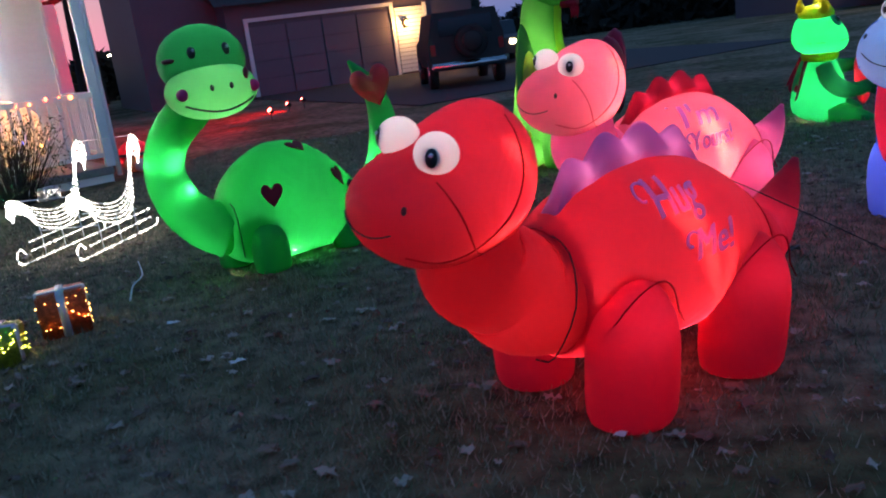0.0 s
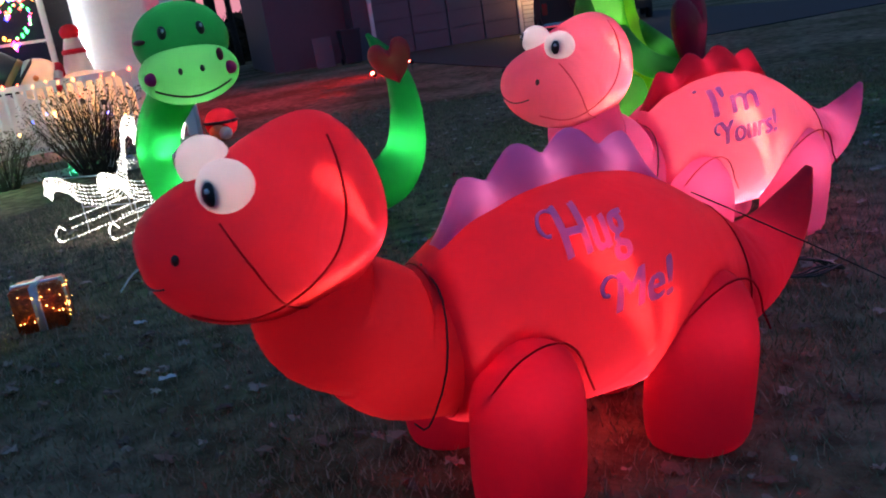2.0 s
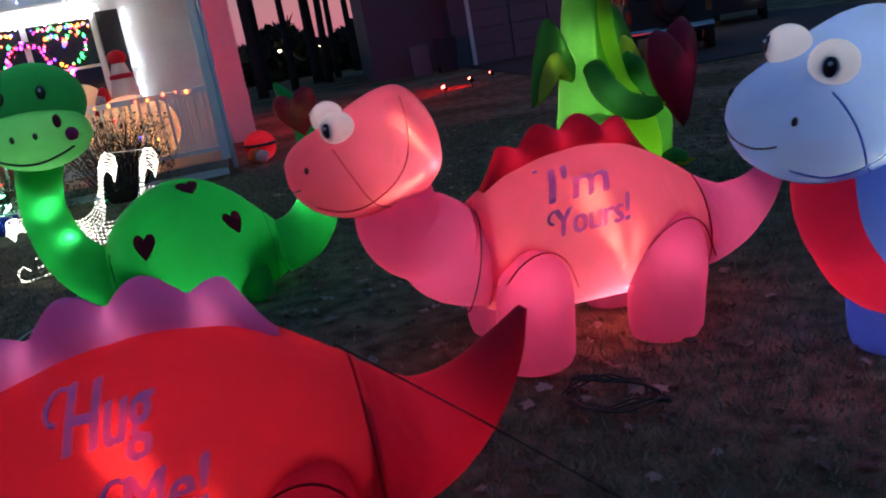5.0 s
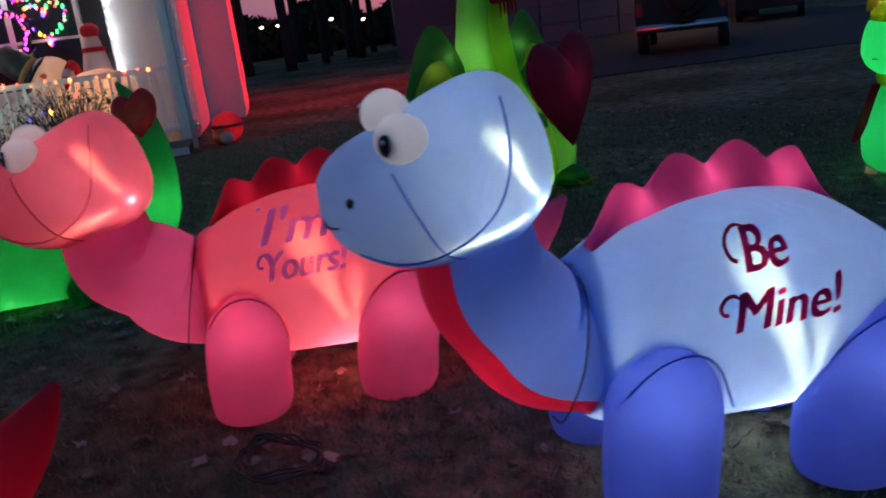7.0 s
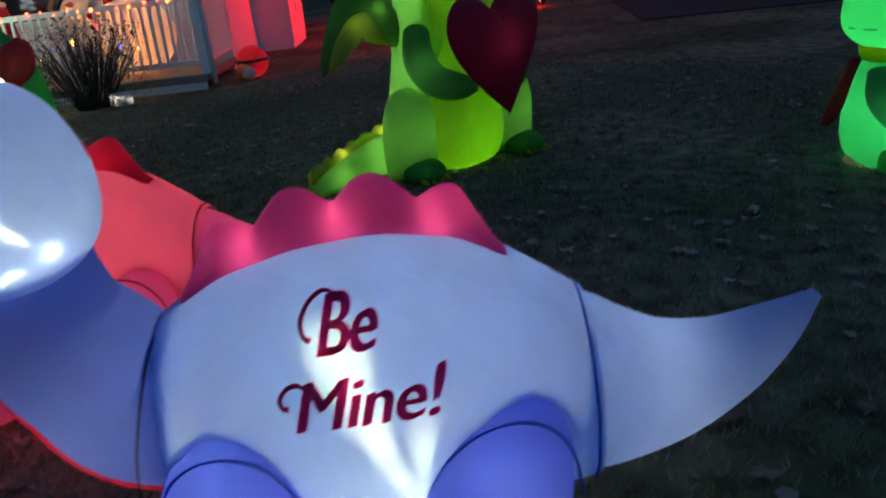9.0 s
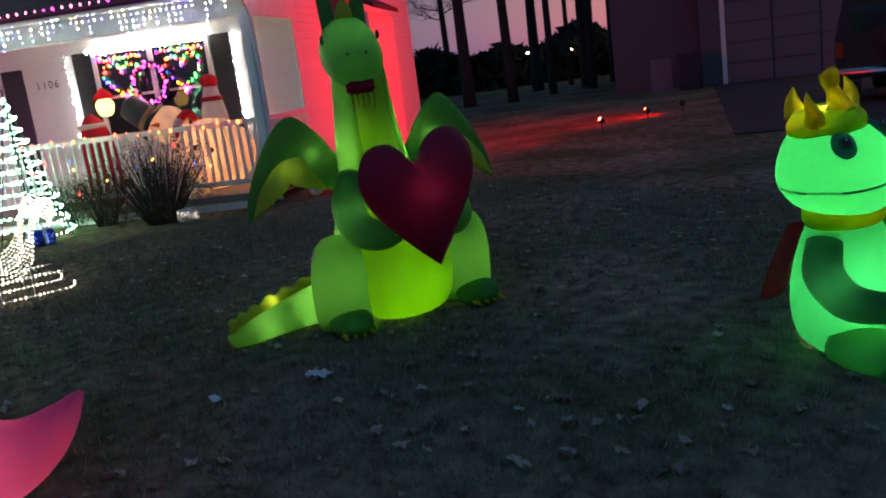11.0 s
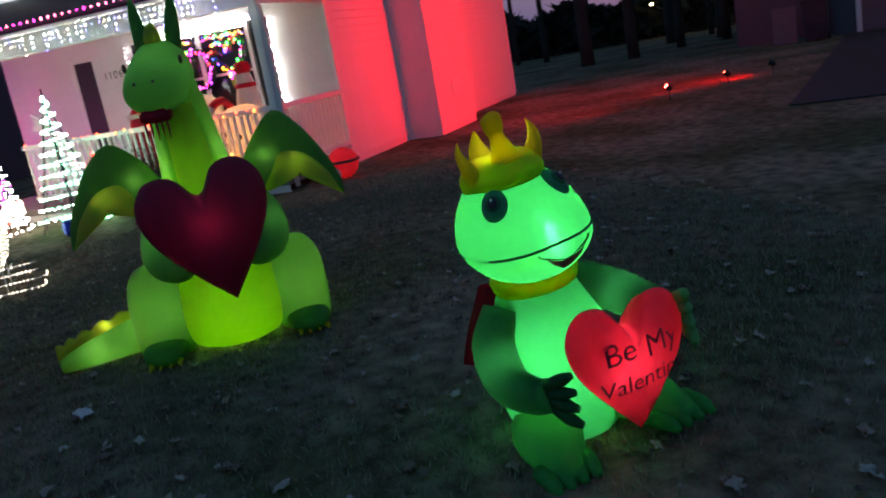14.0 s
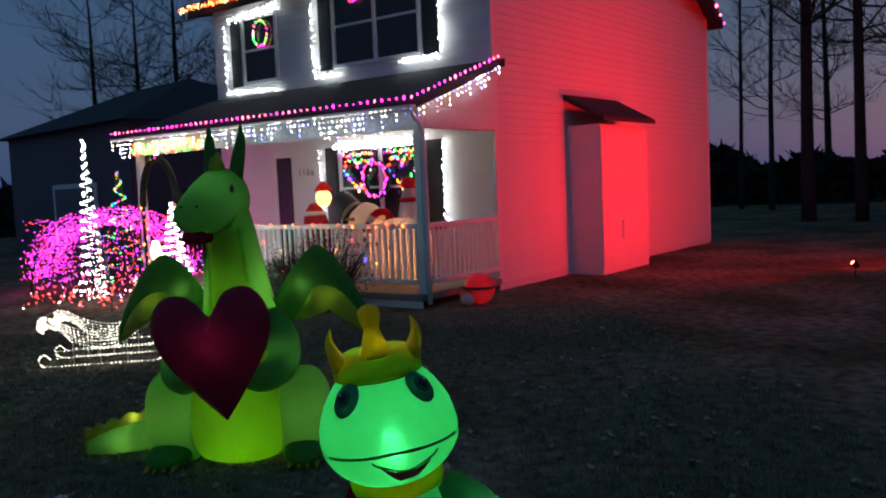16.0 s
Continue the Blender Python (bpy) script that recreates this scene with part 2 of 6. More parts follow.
def profile(stations, n=5, sides=36, power=2.0, cap0=True, cap1=True):
    """A body lofted along x: rows of x, top, bottom, half width."""
    rings = []
    for x, top, bot, hw in smooth_rows(stations, n):
        mid, hh = (top + bot) / 2, max((top - bot) / 2, 0.004)
        hw = max(hw, 0.004)
        ring = []
        for k in range(sides):
            a = 2 * math.pi * k / sides
            c, s = math.cos(a), math.sin(a)
            ring.append(Vector((x, hw * math.copysign(abs(c) ** (2 / power), c), mid + hh * math.copysign(abs(s) ** (2 / power), s))))
        rings.append(ring)
    return rings_mesh(rings, cap0, cap1)


SMOOTHED = {}


def half_width(stations, x, z, power=2.0):
    """How far out the skin of a profile lies at x and height z."""
    key = tuple(stations)
    if key not in SMOOTHED:
        SMOOTHED[key] = sorted(tuple(r) for r in smooth_rows(stations, 5))
    st = SMOOTHED[key]
    xs = [s[0] for s in st]
    top, bot, hw = (float(np.interp(x, xs, [s[i] for s in st])) for i in (1, 2, 3))
    k = min(abs((z - (top + bot) / 2) / max((top - bot) / 2, 1e-3)), 0.995)
    return hw * (1 - k ** power) ** (1 / power)


def outline(points, thick, n=5, bm=None, puff=0.0, closed_rows=None):
    """A flat or cushion-like shape from an outline in x, z, with its middle at y = 0."""
    bm = bm or bmesh.new()
    rows = smooth_rows(list(points) + [points[0]], n)[:-1]
    cx, cz = np.mean([r[0] for r in rows]), np.mean([r[1] for r in rows])
    steps = 7
    front, back = [], []
    for k in range(steps):
        f = 1 - k / steps
        h = thick / 2 + puff * math.sqrt(max(0.0, 1 - f * f))
        front.append([Vector((cx + (r[0] - cx) * f, -h, cz + (r[1] - cz) * f)) for r in rows])
        back.append([Vector((cx + (r[0] - cx) * f, h, cz + (r[1] - cz) * f)) for r in rows])
    return rings_mesh(list(reversed(front)) + back, True, True, bm)


def words(text, size, shear=0.0):
    """The outline of a line of letters as points and faces, from the built-in font."""
    cu = bpy.data.curves.new("words", "FONT")
    cu.body, cu.size, cu.shear, cu.align_x = text, size, shear, "CENTER"
    ob = bpy.data.objects.new("words", cu)
    scene.collection.objects.link(ob)
    bpy.context.view_layer.update()
    me = bpy.data.meshes.new_from_object(ob.evaluated_get(bpy.context.evaluated_depsgraph_get()))
    bm = bmesh.new()
    bm.from_mesh(me)
    bpy.data.objects.remove(ob)
    bpy.data.meshes.remove(me)
    lo, hi = min(v.co.x for v in bm.verts), max(v.co.x for v in bm.verts)
    k = lo + size * 0.25
    while k < hi:
        bmesh.ops.bisect_plane(bm, geom=list(bm.verts) + list(bm.edges) + list(bm.faces), plane_co=(k, 0, 0), plane_no=(1, 0, 0))
        k += size * 0.25
    for k in (0.1, 0.35, 0.6):
        bmesh.ops.bisect_plane(bm, geom=list(bm.verts) + list(bm.edges) + list(bm.faces), plane_co=(0, k * size, 0), plane_no=(0, 1, 0))
    return bm


def bulbs(points, size, bm=None):
    """Small eight-sided lamps at points, all in one mesh."""
    bm = bm or bmesh.new()
    full = size
    for p in points:
        p = Vector(p)
        size = full * random.choice((0.6, 0.8, 1.0, 1.0, 1.2, 1.5))
        v = [bm.verts.new(p + Vector(d) * size) for d in ((1, 0, 0), (0, 1, 0), (-1, 0, 0), (0, -1, 0), (0, 0, 1.3), (0, 0, -1.3))]
        for i in range(4):
            bm.faces.new((v[i], v[(i + 1) % 4], v[4]))
            bm.faces.new((v[(i + 1) % 4], v[i], v[5]))
    return bm


def along(points, step, jitter=0.0):
    """Points at even steps along a line, shaken a little."""
    out = []
    for a, b in zip(points, points[1:]):
        a, b = Vector(a), Vector(b)
        k = max(int((b - a).length / step), 1)
        for i in range(k):
            out.append(a.lerp(b, i / k) + Vector((random.uniform(-jitter, jitter), random.uniform(-jitter, jitter), random.uniform(-jitter, jitter))))
    return out


def light_string(name, points, size, mat, place, label, wire_points=None, wire_mat=None, group=""):
    t = thing(name, place, label, "light string", group)
    b = part("bulb_chain", bulbs(points, size), mat, t, smooth=False)
    b["kind"] = "stuff"
    if wire_points:
        part("wire", tube(wire_points, [0.004] * len(wire_points), 5, 1), wire_mat or paint_white, t)
    return t


# ---------------------------------------------------------------- inflatable dinosaurs with a message on the flank
BODY = [(0.485, 0.675, 0.228, 0.205), (0.45, 0.70, 0.20, 0.235), (0.31, 0.772, 0.165, 0.295), (0.15, 0.815, 0.152, 0.325), (0.0, 0.832, 0.148, 0.335), (-0.13, 0.825, 0.146, 0.335), (-0.24, 0.80, 0.146, 0.32), (-0.345, 0.747, 0.142, 0.29), (-0.47, 0.66, 0.146, 0.235), (-0.52, 0.625, 0.152, 0.215)]
HEAD = [(-0.305, 0.95, 0.87, 0.05), (-0.285, 1.04, 0.81, 0.11), (-0.24, 1.125, 0.765, 0.165), (-0.18, 1.172, 0.72, 0.20), (-0.11, 1.172, 0.70, 0.215), (-0.03, 1.145, 0.69, 0.22), (0.06, 1.10, 0.695, 0.215), (0.15, 1.058, 0.715, 0.20), (0.22, 1.03, 0.75, 0.17), (0.275, 0.995, 0.80, 0.12), (0.305, 0.955, 0.86, 0.06)]


def rim(stations, x, mat, parent, lift=0.001, r=0.0022, a0=0, a1=360):
    st = sorted(stations)
    xs = [s[0] for s in st]
    top, bot, hw = (float(np.interp(x, xs, [s[i] for s in st])) for i in (1, 2, 3))
    pts = []
    for k in range(25):
        a = radians(a0 + (a1 - a0) * k / 24)
        pts.append((x, (hw + lift) * math.cos(a), (top + bot) / 2 + ((top - bot) / 2 + lift) * math.sin(a)))
    return wire(pts, r, mat, parent, n=1)


def hose(points, radii, a0=0, a1=360, sides=30, n=5):
    """A strip of a round hose, between two angles round it; 0 is its left, 90 its top."""
    rows = smooth_rows([(*p, r) for p, r in zip(points, radii)], n)
    pts = [Vector(r[:3]) for r in rows]
    rings = []
    whole = a1 - a0 >= 360
    for i, p in enumerate(pts):
        d = (pts[min(i + 1, len(pts) - 1)] - pts[max(i - 1, 0)]).normalized()
        u = (Vector((0, 1, 0)) - d * d.y).normalized()
        w = d.cross(u)
        ring = []
        for k in range(sides + (0 if whole else 1)):
            a = radians(a0 + (a1 - a0) * k / sides)
            ring.append(p + (u * math.cos(a) + w * math.sin(a)) * rows[i][3])
        rings.append(ring)
    return rings_mesh(rings, False, False, closed=whole)


def eyeball(centre, r, way, parent, lid=None):
    e = part("eyeball", ball(centre, (r, r, r * 0.95)), cloth_white, parent, "white eyeball")
    d = Vector(way).normalized()
    turn = d.to_track_quat("Z", "Y").to_matrix().to_4x4()
    part("pupil", ball(Vector(centre) + d * r * 0.80, (r * 0.36, r * 0.46, r * 0.24), seg=14, rows=8, turn=turn), print_black, e)
    part("glint", ball(Vector(centre) + d * r * 1.0 + Vector((0, 0, r * 0.16)), (r * 0.1, r * 0.1, r * 0.07), seg=8, rows=6, turn=turn), paint_white, e)


def message_dinosaur(place, body, leg, crest, tip, thread, ink, lines, label, chest, watts, glow_colour, neck_cloth, head_at, tail):
    t = thing("inflatable_dinosaur", place, label, "inflatable", "message dinosaurs")
    part("body", profile(BODY, cap0=False, cap1=False), body, t)
    rise = head_at.translation.z
    at = head_at @ Vector((-0.09, 0, 0.80))
    neck = [(0.44, 0, 0.4515), (0.575, at.y * 0.1, 0.47 + rise * 0.1), (0.66, at.y * 0.3, 0.545 + rise * 0.3), (at.x - 0.03, at.y * 0.6, 0.60 + rise * 0.6), (at.x - 0.005, at.y * 0.85, 0.69 + rise * 0.8), (at.x, at.y, 0.79 + rise)]
    radii = [0.226, 0.212, 0.198, 0.185, 0.172, 0.155]
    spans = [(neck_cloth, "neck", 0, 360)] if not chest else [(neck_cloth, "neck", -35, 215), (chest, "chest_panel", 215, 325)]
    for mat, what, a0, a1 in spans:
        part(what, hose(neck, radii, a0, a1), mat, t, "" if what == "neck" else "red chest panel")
    head = part("head", profile(HEAD, power=2.15), body, t)
    head.matrix_basis = head_at
    us = (0, 0.2, 0.42, 0.65, 0.85, 1)
    part("tail", tube([(-0.47 + (tail[0] + 0.47) * u, tail[1] * u ** 1.6, 0.389 - 0.04 * math.sin(math.pi * u) + (tail[2] - 0.389) * u ** 2.4) for u in us], [0.229, 0.196, 0.152, 0.107, 0.063, 0.014], 28, 5, cap0=False, side_up=(0, 1, 0)), tip, t)
    for x, low, y, top in ((0.30, 0.345, 0.26, 0.49), (0.30, 0.345, -0.26, 0.49), (-0.31, -0.235, 0.26, 0.50), (-0.31, -0.235, -0.26, 0.50)):
        s = 1 if y > 0 else -1
        bm = tube([(low, y, 0.004), (low, y, 0.012), (low, y, 0.06), (low * 0.8 + x * 0.2, y + s * 0.01, 0.2), (low * 0.4 + x * 0.6, y + s * 0.005, 0.33), (x, y - s * 0.02, top - 0.08), (x, y - s * 0.05, top - 0.015), (x, y - s * 0.06, top)], [0.115, 0.142, 0.157, 0.160, 0.156, 0.128, 0.07, 0.02], 28, 4)
        deep = {v for v in bm.verts if v.co.z > 0.2 and abs(v.co.y) < half_width(BODY, v.co.x, v.co.z) - 0.003}
        bmesh.ops.delete(bm, geom=[f for f in bm.faces if all(v in deep for v in f.verts)], context="FACES")
        part("leg", bm, leg, t)
        arch = []
        for k in range(15):
            a = math.pi * k / 14
            z = 0.27 + (top - 0.255) * math.sin(a)
            px = x + (low - x) * 0.45 * (1 - math.sin(a)) + 0.158 * math.cos(a)
            arch.append((px, s * max(half_width(BODY, px, z) + 0.004, abs(y) + 0.16 * math.sqrt(max(0, 1 - ((px - x) / 0.17) ** 2)) * (0.75 if z > 0.36 else 1)), z))
        wire(arch[1:-1], 0.0034, thread, t, n=1)
    # scalloped crest, a row of soft lobes
    rows = []
    st = sorted(BODY)
    for i in range(61):
        u = i / 60
        x = 0.415 - 0.76 * u
        base = float(np.interp(x, [s[0] for s in st], [s[1] for s in st])) - 0.03
        lobe = abs(math.sin(math.pi * (u * 4.0 + 0.02))) ** 1.1
        h = (0.068 + 0.052 * lobe) * min(1, 6 * u + 0.25, 7 * (1 - u) + 0.15) * (0.9 + 0.25 * math.sin(math.pi * u)) + 0.03
        ring = []
        for k in range(12):
            a = 2 * math.pi * k / 12
            ring.append(Vector((x, 0.045 * math.cos(a) * (1 - 0.45 * max(0, math.sin(a))), base + h * (0.5 + 0.5 * math.sin(a)))))
        rows.append(ring)
    part("crest", rings_mesh(rows), crest, t)
    rim(BODY, 0.478, thread, t, r=0.003)
    rim(BODY, -0.505, thread, t, r=0.0034)
    # seams and face on the head
    st = sorted(HEAD)
    for s in (1, -1):
        for line in ([(-0.15, 1.155), (-0.135, 1.0), (-0.085, 0.89), (0.03, 0.80), (0.13, 0.775), (0.235, 0.805)], [(0.14, 1.02), (0.105, 0.94), (0.03, 0.80), (-0.06, 0.74)]):
            wire([(x, s * (half_width(HEAD, x, z, 2.15) + 0.002), z) for x, z in smooth_rows(line, 4)], 0.003, thread, head, n=1)
        eyeball((0.10, s * 0.09, 1.08), 0.067, (0.80, s * 0.50 + 0.12, 0.10), head)
        y = half_width(HEAD, 0.245, 0.955, 2.15)
        part("nostril", ball((0.247, s * y, 0.955), (0.010, 0.008, 0.014), seg=10, rows=8), print_black, head)
    mouth = []
    for k in range(15):
        a = -0.95 + 1.9 * k / 14
        z = 0.852 + 0.03 * (a / 0.95) ** 2
        y = 0.115 * a / 0.95
        x = 0.2
        while half_width(HEAD, x, z, 2.15) > abs(y) and x < 0.299:
            x += 0.002
        mouth.append((x + 0.002, y, z))
    wire(mouth, 0.003, print_black, head, name="mouth", n=1)
    # the message, on both flanks
    for s in (1, -1):
        for text, wide, tall, x0, z0, swash in lines:
            bm = words(text, 0.14, 0.30)
            lo, hi = min(v.co.x for v in bm.verts), max(v.co.x for v in bm.verts)
            cap = max(v.co.y for v in bm.verts)
            for v in bm.verts:
                v.co.x = ((v.co.x - lo) / (hi - lo) - 0.5) * wide
                v.co.y *= tall / cap
            twin = bmesh.ops.duplicate(bm, geom=bm.verts[:] + bm.edges[:] + bm.faces[:])["geom"]
            twin = {g for g in twin if isinstance(g, bmesh.types.BMVert)}

            def skin(u, w, lift):
                x = x0 - u if s > 0 else x0 + u
                z = z0 + w + u * 0.04
                return Vector((x, s * (half_width(BODY, x, z) + lift), z))

            for v in bm.verts:
                lift = 0.0108 if v in twin else 0.010
                v.co = skin(v.co.x + (0.006 if v in twin else -0.003), v.co.y + (0.003 if v in twin else 0.0), lift)
            part("lettering", bm, ink, t, smooth=False)
            # curled lead-in stroke of the first letter
            curl = [skin(-wide / 2 + p * tall, q * tall, 0.006) for p, q in swash]
            part("swash", tube([tuple(c) for c in curl], [0.003] + [0.0055] * (len(curl) - 2) + [0.007], 6, 4), ink, t)
    # tether from the back of the neck to a peg
    wire([(0.47, 0.02, 0.685), (0.48, 0.17, 0.62), (0.52, 0.225, 0.45), (0.57, 0.15, 0.27), (0.58, 0.06, 0.245)], 0.003, cord_black, t, name="tether")
    for (x, y, z), k in (((-0.04, 0.10, 0.27), 0.8), ((-0.10, 0.02, 0.52), 0.2), ((0.30, 0.08, 0.30), 0.45), ((0.64, 0.03, 0.52), 0.22), ((-0.68, 0, 0.37), 0.16)):
        lamp("led", place @ Vector((x, y, z)), watts * k, glow_colour)
    # added lamps in the legs stand in for glow spreading from the body
    for x in (0.32, -0.27):
        for s in (1, -1):
            lamp("led", place @ Vector((x, s * 0.32, 0.35)), watts * 0.12, glow_colour, 0.05)
            lamp("led", place @ Vector((x, s * 0.26, 0.12)), watts * 0.05, glow_colour, 0.05)
    # added lamps: the crest has none, it passes on the body's glow
    for x, z in ((0.25, 0.82), (0.03, 0.865), (-0.19, 0.84)):
        lamp("led", place @ Vector((x, 0, z)), watts * 0.03, glow_colour, 0.03)
    lamp("led", place @ head_at @ Vector((-0.10, 0.05, 0.92)), watts * 0.34, glow_colour)
    # diodes at the skin, whose narrow beams graze the cloth and leave streaks on it
    hm = place @ head_at

    def near(stations, x, z, gap, power):
        return Vector((x, half_width(stations, x, z, power) - gap, z))

    for m, st, pw, a, b, k in ((hm, HEAD, 2.15, (-0.235, 0.88), (-0.15, 1.03), 4.0), (hm, HEAD, 2.15, (-0.235, 0.88), (-0.08, 0.83), 4.0),
                               (place, BODY, 2.0, (-0.10, 0.235), (-0.04, 0.42), 3.6), (place, BODY, 2.0, (-0.10, 0.235), (-0.11, 0.34), 1.0),
                               (place, BODY, 2.0, (0.39, 0.27), (0.405, 0.40), 2.4), (place, BODY, 2.0, (0.39, 0.27), (0.34, 0.43), 2.6)):
        for f, w in ((0.5, 0.3), (0.9, 0.6), (1.3, 0.8)) if st is HEAD or a[0] > 0.3 else ((0.5, 0.3), (1.0, 0.8), (1.6, 1.8), (2.3, 3.0)):
            c = (a[0] + (b[0] - a[0]) * f, a[1] + (b[1] - a[1]) * f)
            d = spot("diode", m @ near(st, *a, 0.02, pw), m @ near(st, *c, -0.004, pw), watts * k * w, (1, 0.74, 0.26), 21, 1.0)
            d.data.shadow_soft_size = 0.004
    lamp("led", hm @ near(HEAD, -0.235, 0.88, 0.014, 2.15), watts * 0.04, (1, 0.9, 0.6), 0.004)
    lamp("led", place @ near(BODY, -0.10, 0.235, 0.014, 2.0), watts * 0.04, (1, 0.9, 0.6), 0.004)
    # lamps added in the eyeballs to whiten them, in place of head light
    for y in (0.09, -0.09):
        lamp("led", place @ head_at @ Vector((0.10, y, 1.085)), 0.06, (1, 0.95, 0.9), 0.02)
    return t


HOOK = ((0.30, 0.80), (0.12, 0.95), (-0.12, 0.90), (-0.28, 0.70), (-0.24, 0.52), (-0.12, 0.50))
LOOP = ((0.42, 1.0), (0.15, 1.05), (-0.15, 0.90), (-0.32, 0.62), (-0.28, 0.36), (-0.14, 0.28))


def nod(x, y, z, roll, turn):
    """A head carried at x, y, raised by z, rolled about its own middle."""
    return pose(x, y, z + 0.93, roll, 0, turn) @ pose(0, 0, -0.93)


message_dinosaur(pose(1.62, 3.929, 0, 0, 0, 227), cloth_red, cloth_crimson, cloth_purple, cloth_crimson, thread_red, print_lilac,
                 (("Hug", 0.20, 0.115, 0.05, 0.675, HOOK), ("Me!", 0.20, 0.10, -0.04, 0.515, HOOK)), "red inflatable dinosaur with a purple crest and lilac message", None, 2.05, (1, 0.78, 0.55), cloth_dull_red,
                 nod(0.88, 0.085, -0.01, -14, 5), (-0.995, -0.015, 0.645))
message_dinosaur(pose(1.82, 6.055, 0, 0, 0, 225.5), cloth_pink, cloth_rose, cloth_crimson, cloth_rose, thread_pink, print_lilac,
                 (("I'm", 0.265, 0.115, 0.075, 0.67, ((0.1, 0.98), (0.0, 1.0), (-0.02, 0.97))), ("Yours!", 0.31, 0.10, 0.045, 0.545, HOOK)), "pink inflatable dinosaur with a crimson crest and lilac message", None, 3.0, (1, 0.84, 0.68), cloth_rose,
                 nod(0.885, 0.12, 0.055, -10, 5), (-1.06, -0.06, 0.60))
message_dinosaur(pose(3.4575, 6.1375, 0, 0, 0, 227.5), cloth_blue, cloth_deep_blue, cloth_magenta, cloth_blue, thread_blue, print_berry,
                 (("Be", 0.125, 0.10, 0.015, 0.668, LOOP), ("Mine!", 0.315, 0.10, -0.02, 0.525, HOOK)), "light blue inflatable dinosaur with a magenta crest and message", cloth_crimson, 4.3, (1, 0.86, 0.60), cloth_mid_blue,
                 nod(0.84, 0.095, 0.09, -16, 4), (-1.05, 0.07, 0.58))


# ---------------------------------------------------------------- house
HOUSE = pose(-6.897, 11.908, 0.0, 0, 0, 48.2)
house = thing("house", HOUSE, "two storey house in white vinyl siding with a covered front porch", "house", kind="structure")
W, DEPTH, EAVE = 6.65, 9.49, 5.45
part("wall", box(-W, 0, 0, 0.15, 0.0, EAVE), siding_white, house, smooth=False)
part("wall", box(-0.15, 0, 0.15, DEPTH, 0.0, EAVE), siding_white, house, smooth=False)
part("wall", box(-W, -W + 0.15, 0.15, DEPTH, 0.0, EAVE), siding_white, house, smooth=False)
part("wall", box(-W + 0.15, -0.15, DEPTH - 0.15, DEPTH, 0.0, EAVE), siding_white, house, smooth=False)
bm = bmesh.new()
for x in (-0.15, 0.0):
    v = [bm.verts.new(c) for c in ((x, 0, EAVE), (x, DEPTH, EAVE), (x, DEPTH / 2, EAVE + 3.2))]
    bm.faces.new(v)
part("gable", bm, siding_white, house, smooth=False)
bm = bmesh.new()
rings = []
for x in (-W - 0.3, 0.3):
    rings.append([Vector(c) for c in ((x, -0.4, EAVE - 0.22), (x, DEPTH / 2, EAVE + 3.2), (x, DEPTH + 0.4, EAVE - 0.22), (x, DEPTH + 0.4, EAVE - 0.05), (x, DEPTH / 2, EAVE + 3.38), (x, -0.4, EAVE - 0.05))])
part("roof", rings_mesh(rings), shingle, house, smooth=False)
# porch roof: a shed that falls from the upper wall to the posts
PX0, PX1, PY = -W - 0.2, 0.25, -2.25
bm = rings_mesh([[Vector(c) for c in ((x, 0.0, 3.50), (x, PY, 2.76), (x, PY, 2.86), (x, 0.0, 3.62))] for x in (PX0, PX1)])
part("porch_roof", bm, shingle, house, smooth=False)
part("porch_beam", box(-W + 0.02, 0.10, -2.03, -1.87, 2.50, 2.78, 0.01), paint_white, house, smooth=False)
part("porch_beam", box(-0.02, 0.10, -1.87, 0.0, 2.52, 2.80, 0.01), paint_white, house, smooth=False)
bm = bmesh.new()
gv = [[bm.verts.new((x, y, z)) for y, z in ((-2.0, 2.805), (0.0, 2.805), (0.0, 3.48), (-2.0, 2.84))] for x in (0.0, 0.09)]
for q in ((gv[0][0], gv[0][1], gv[0][2], gv[0][3]), (gv[1][3], gv[1][2], gv[1][1], gv[1][0])):
    bm.faces.new(q)
for i in range(4):
    bm.faces.new((gv[0][i], gv[1][i], gv[1][(i + 1) % 4], gv[0][(i + 1) % 4]))
part("porch_gable", bm, siding_white, house, "siding over the open end of the porch", smooth=False)
part("porch_ceiling", box(-W, 0.0, -1.87, 0.0, 2.72, 2.76), paint_white, house, smooth=False)
part("gutter", rings_mesh([[Vector((x, -2.25 - 0.06 + 0.06 * math.cos(a), 2.80 - 0.05 * abs(math.sin(a)))) for a in (math.pi * k / 6 for k in range(7))] for x in (PX0, PX1)]), paint_white, house, smooth=False)
part("porch_floor", box(-W, 0.05, -2.05, 0.0, 0.10, 0.20, 0.01), deck_wood, house, smooth=False)
part("porch_skirt", box(-W, 0.03, -2.03, -2.0, 0.0, 0.098), paint_white, house, smooth=False)
for x in (-W + 0.08, 0.04):
    part("porch_post", box(x - 0.06, x + 0.06, -2.01, -1.89, 0.20, 2.50, 0.008), paint_white, house, smooth=False)
part("downspout", tube([(0.13, -2.22, 2.74), (0.13, -2.12, 2.62), (0.13, -1.99, 2.45), (0.13, -1.97, 1.4), (0.13, -1.97, 0.06)], [0.035] * 5, 8, 2), paint_white, house)
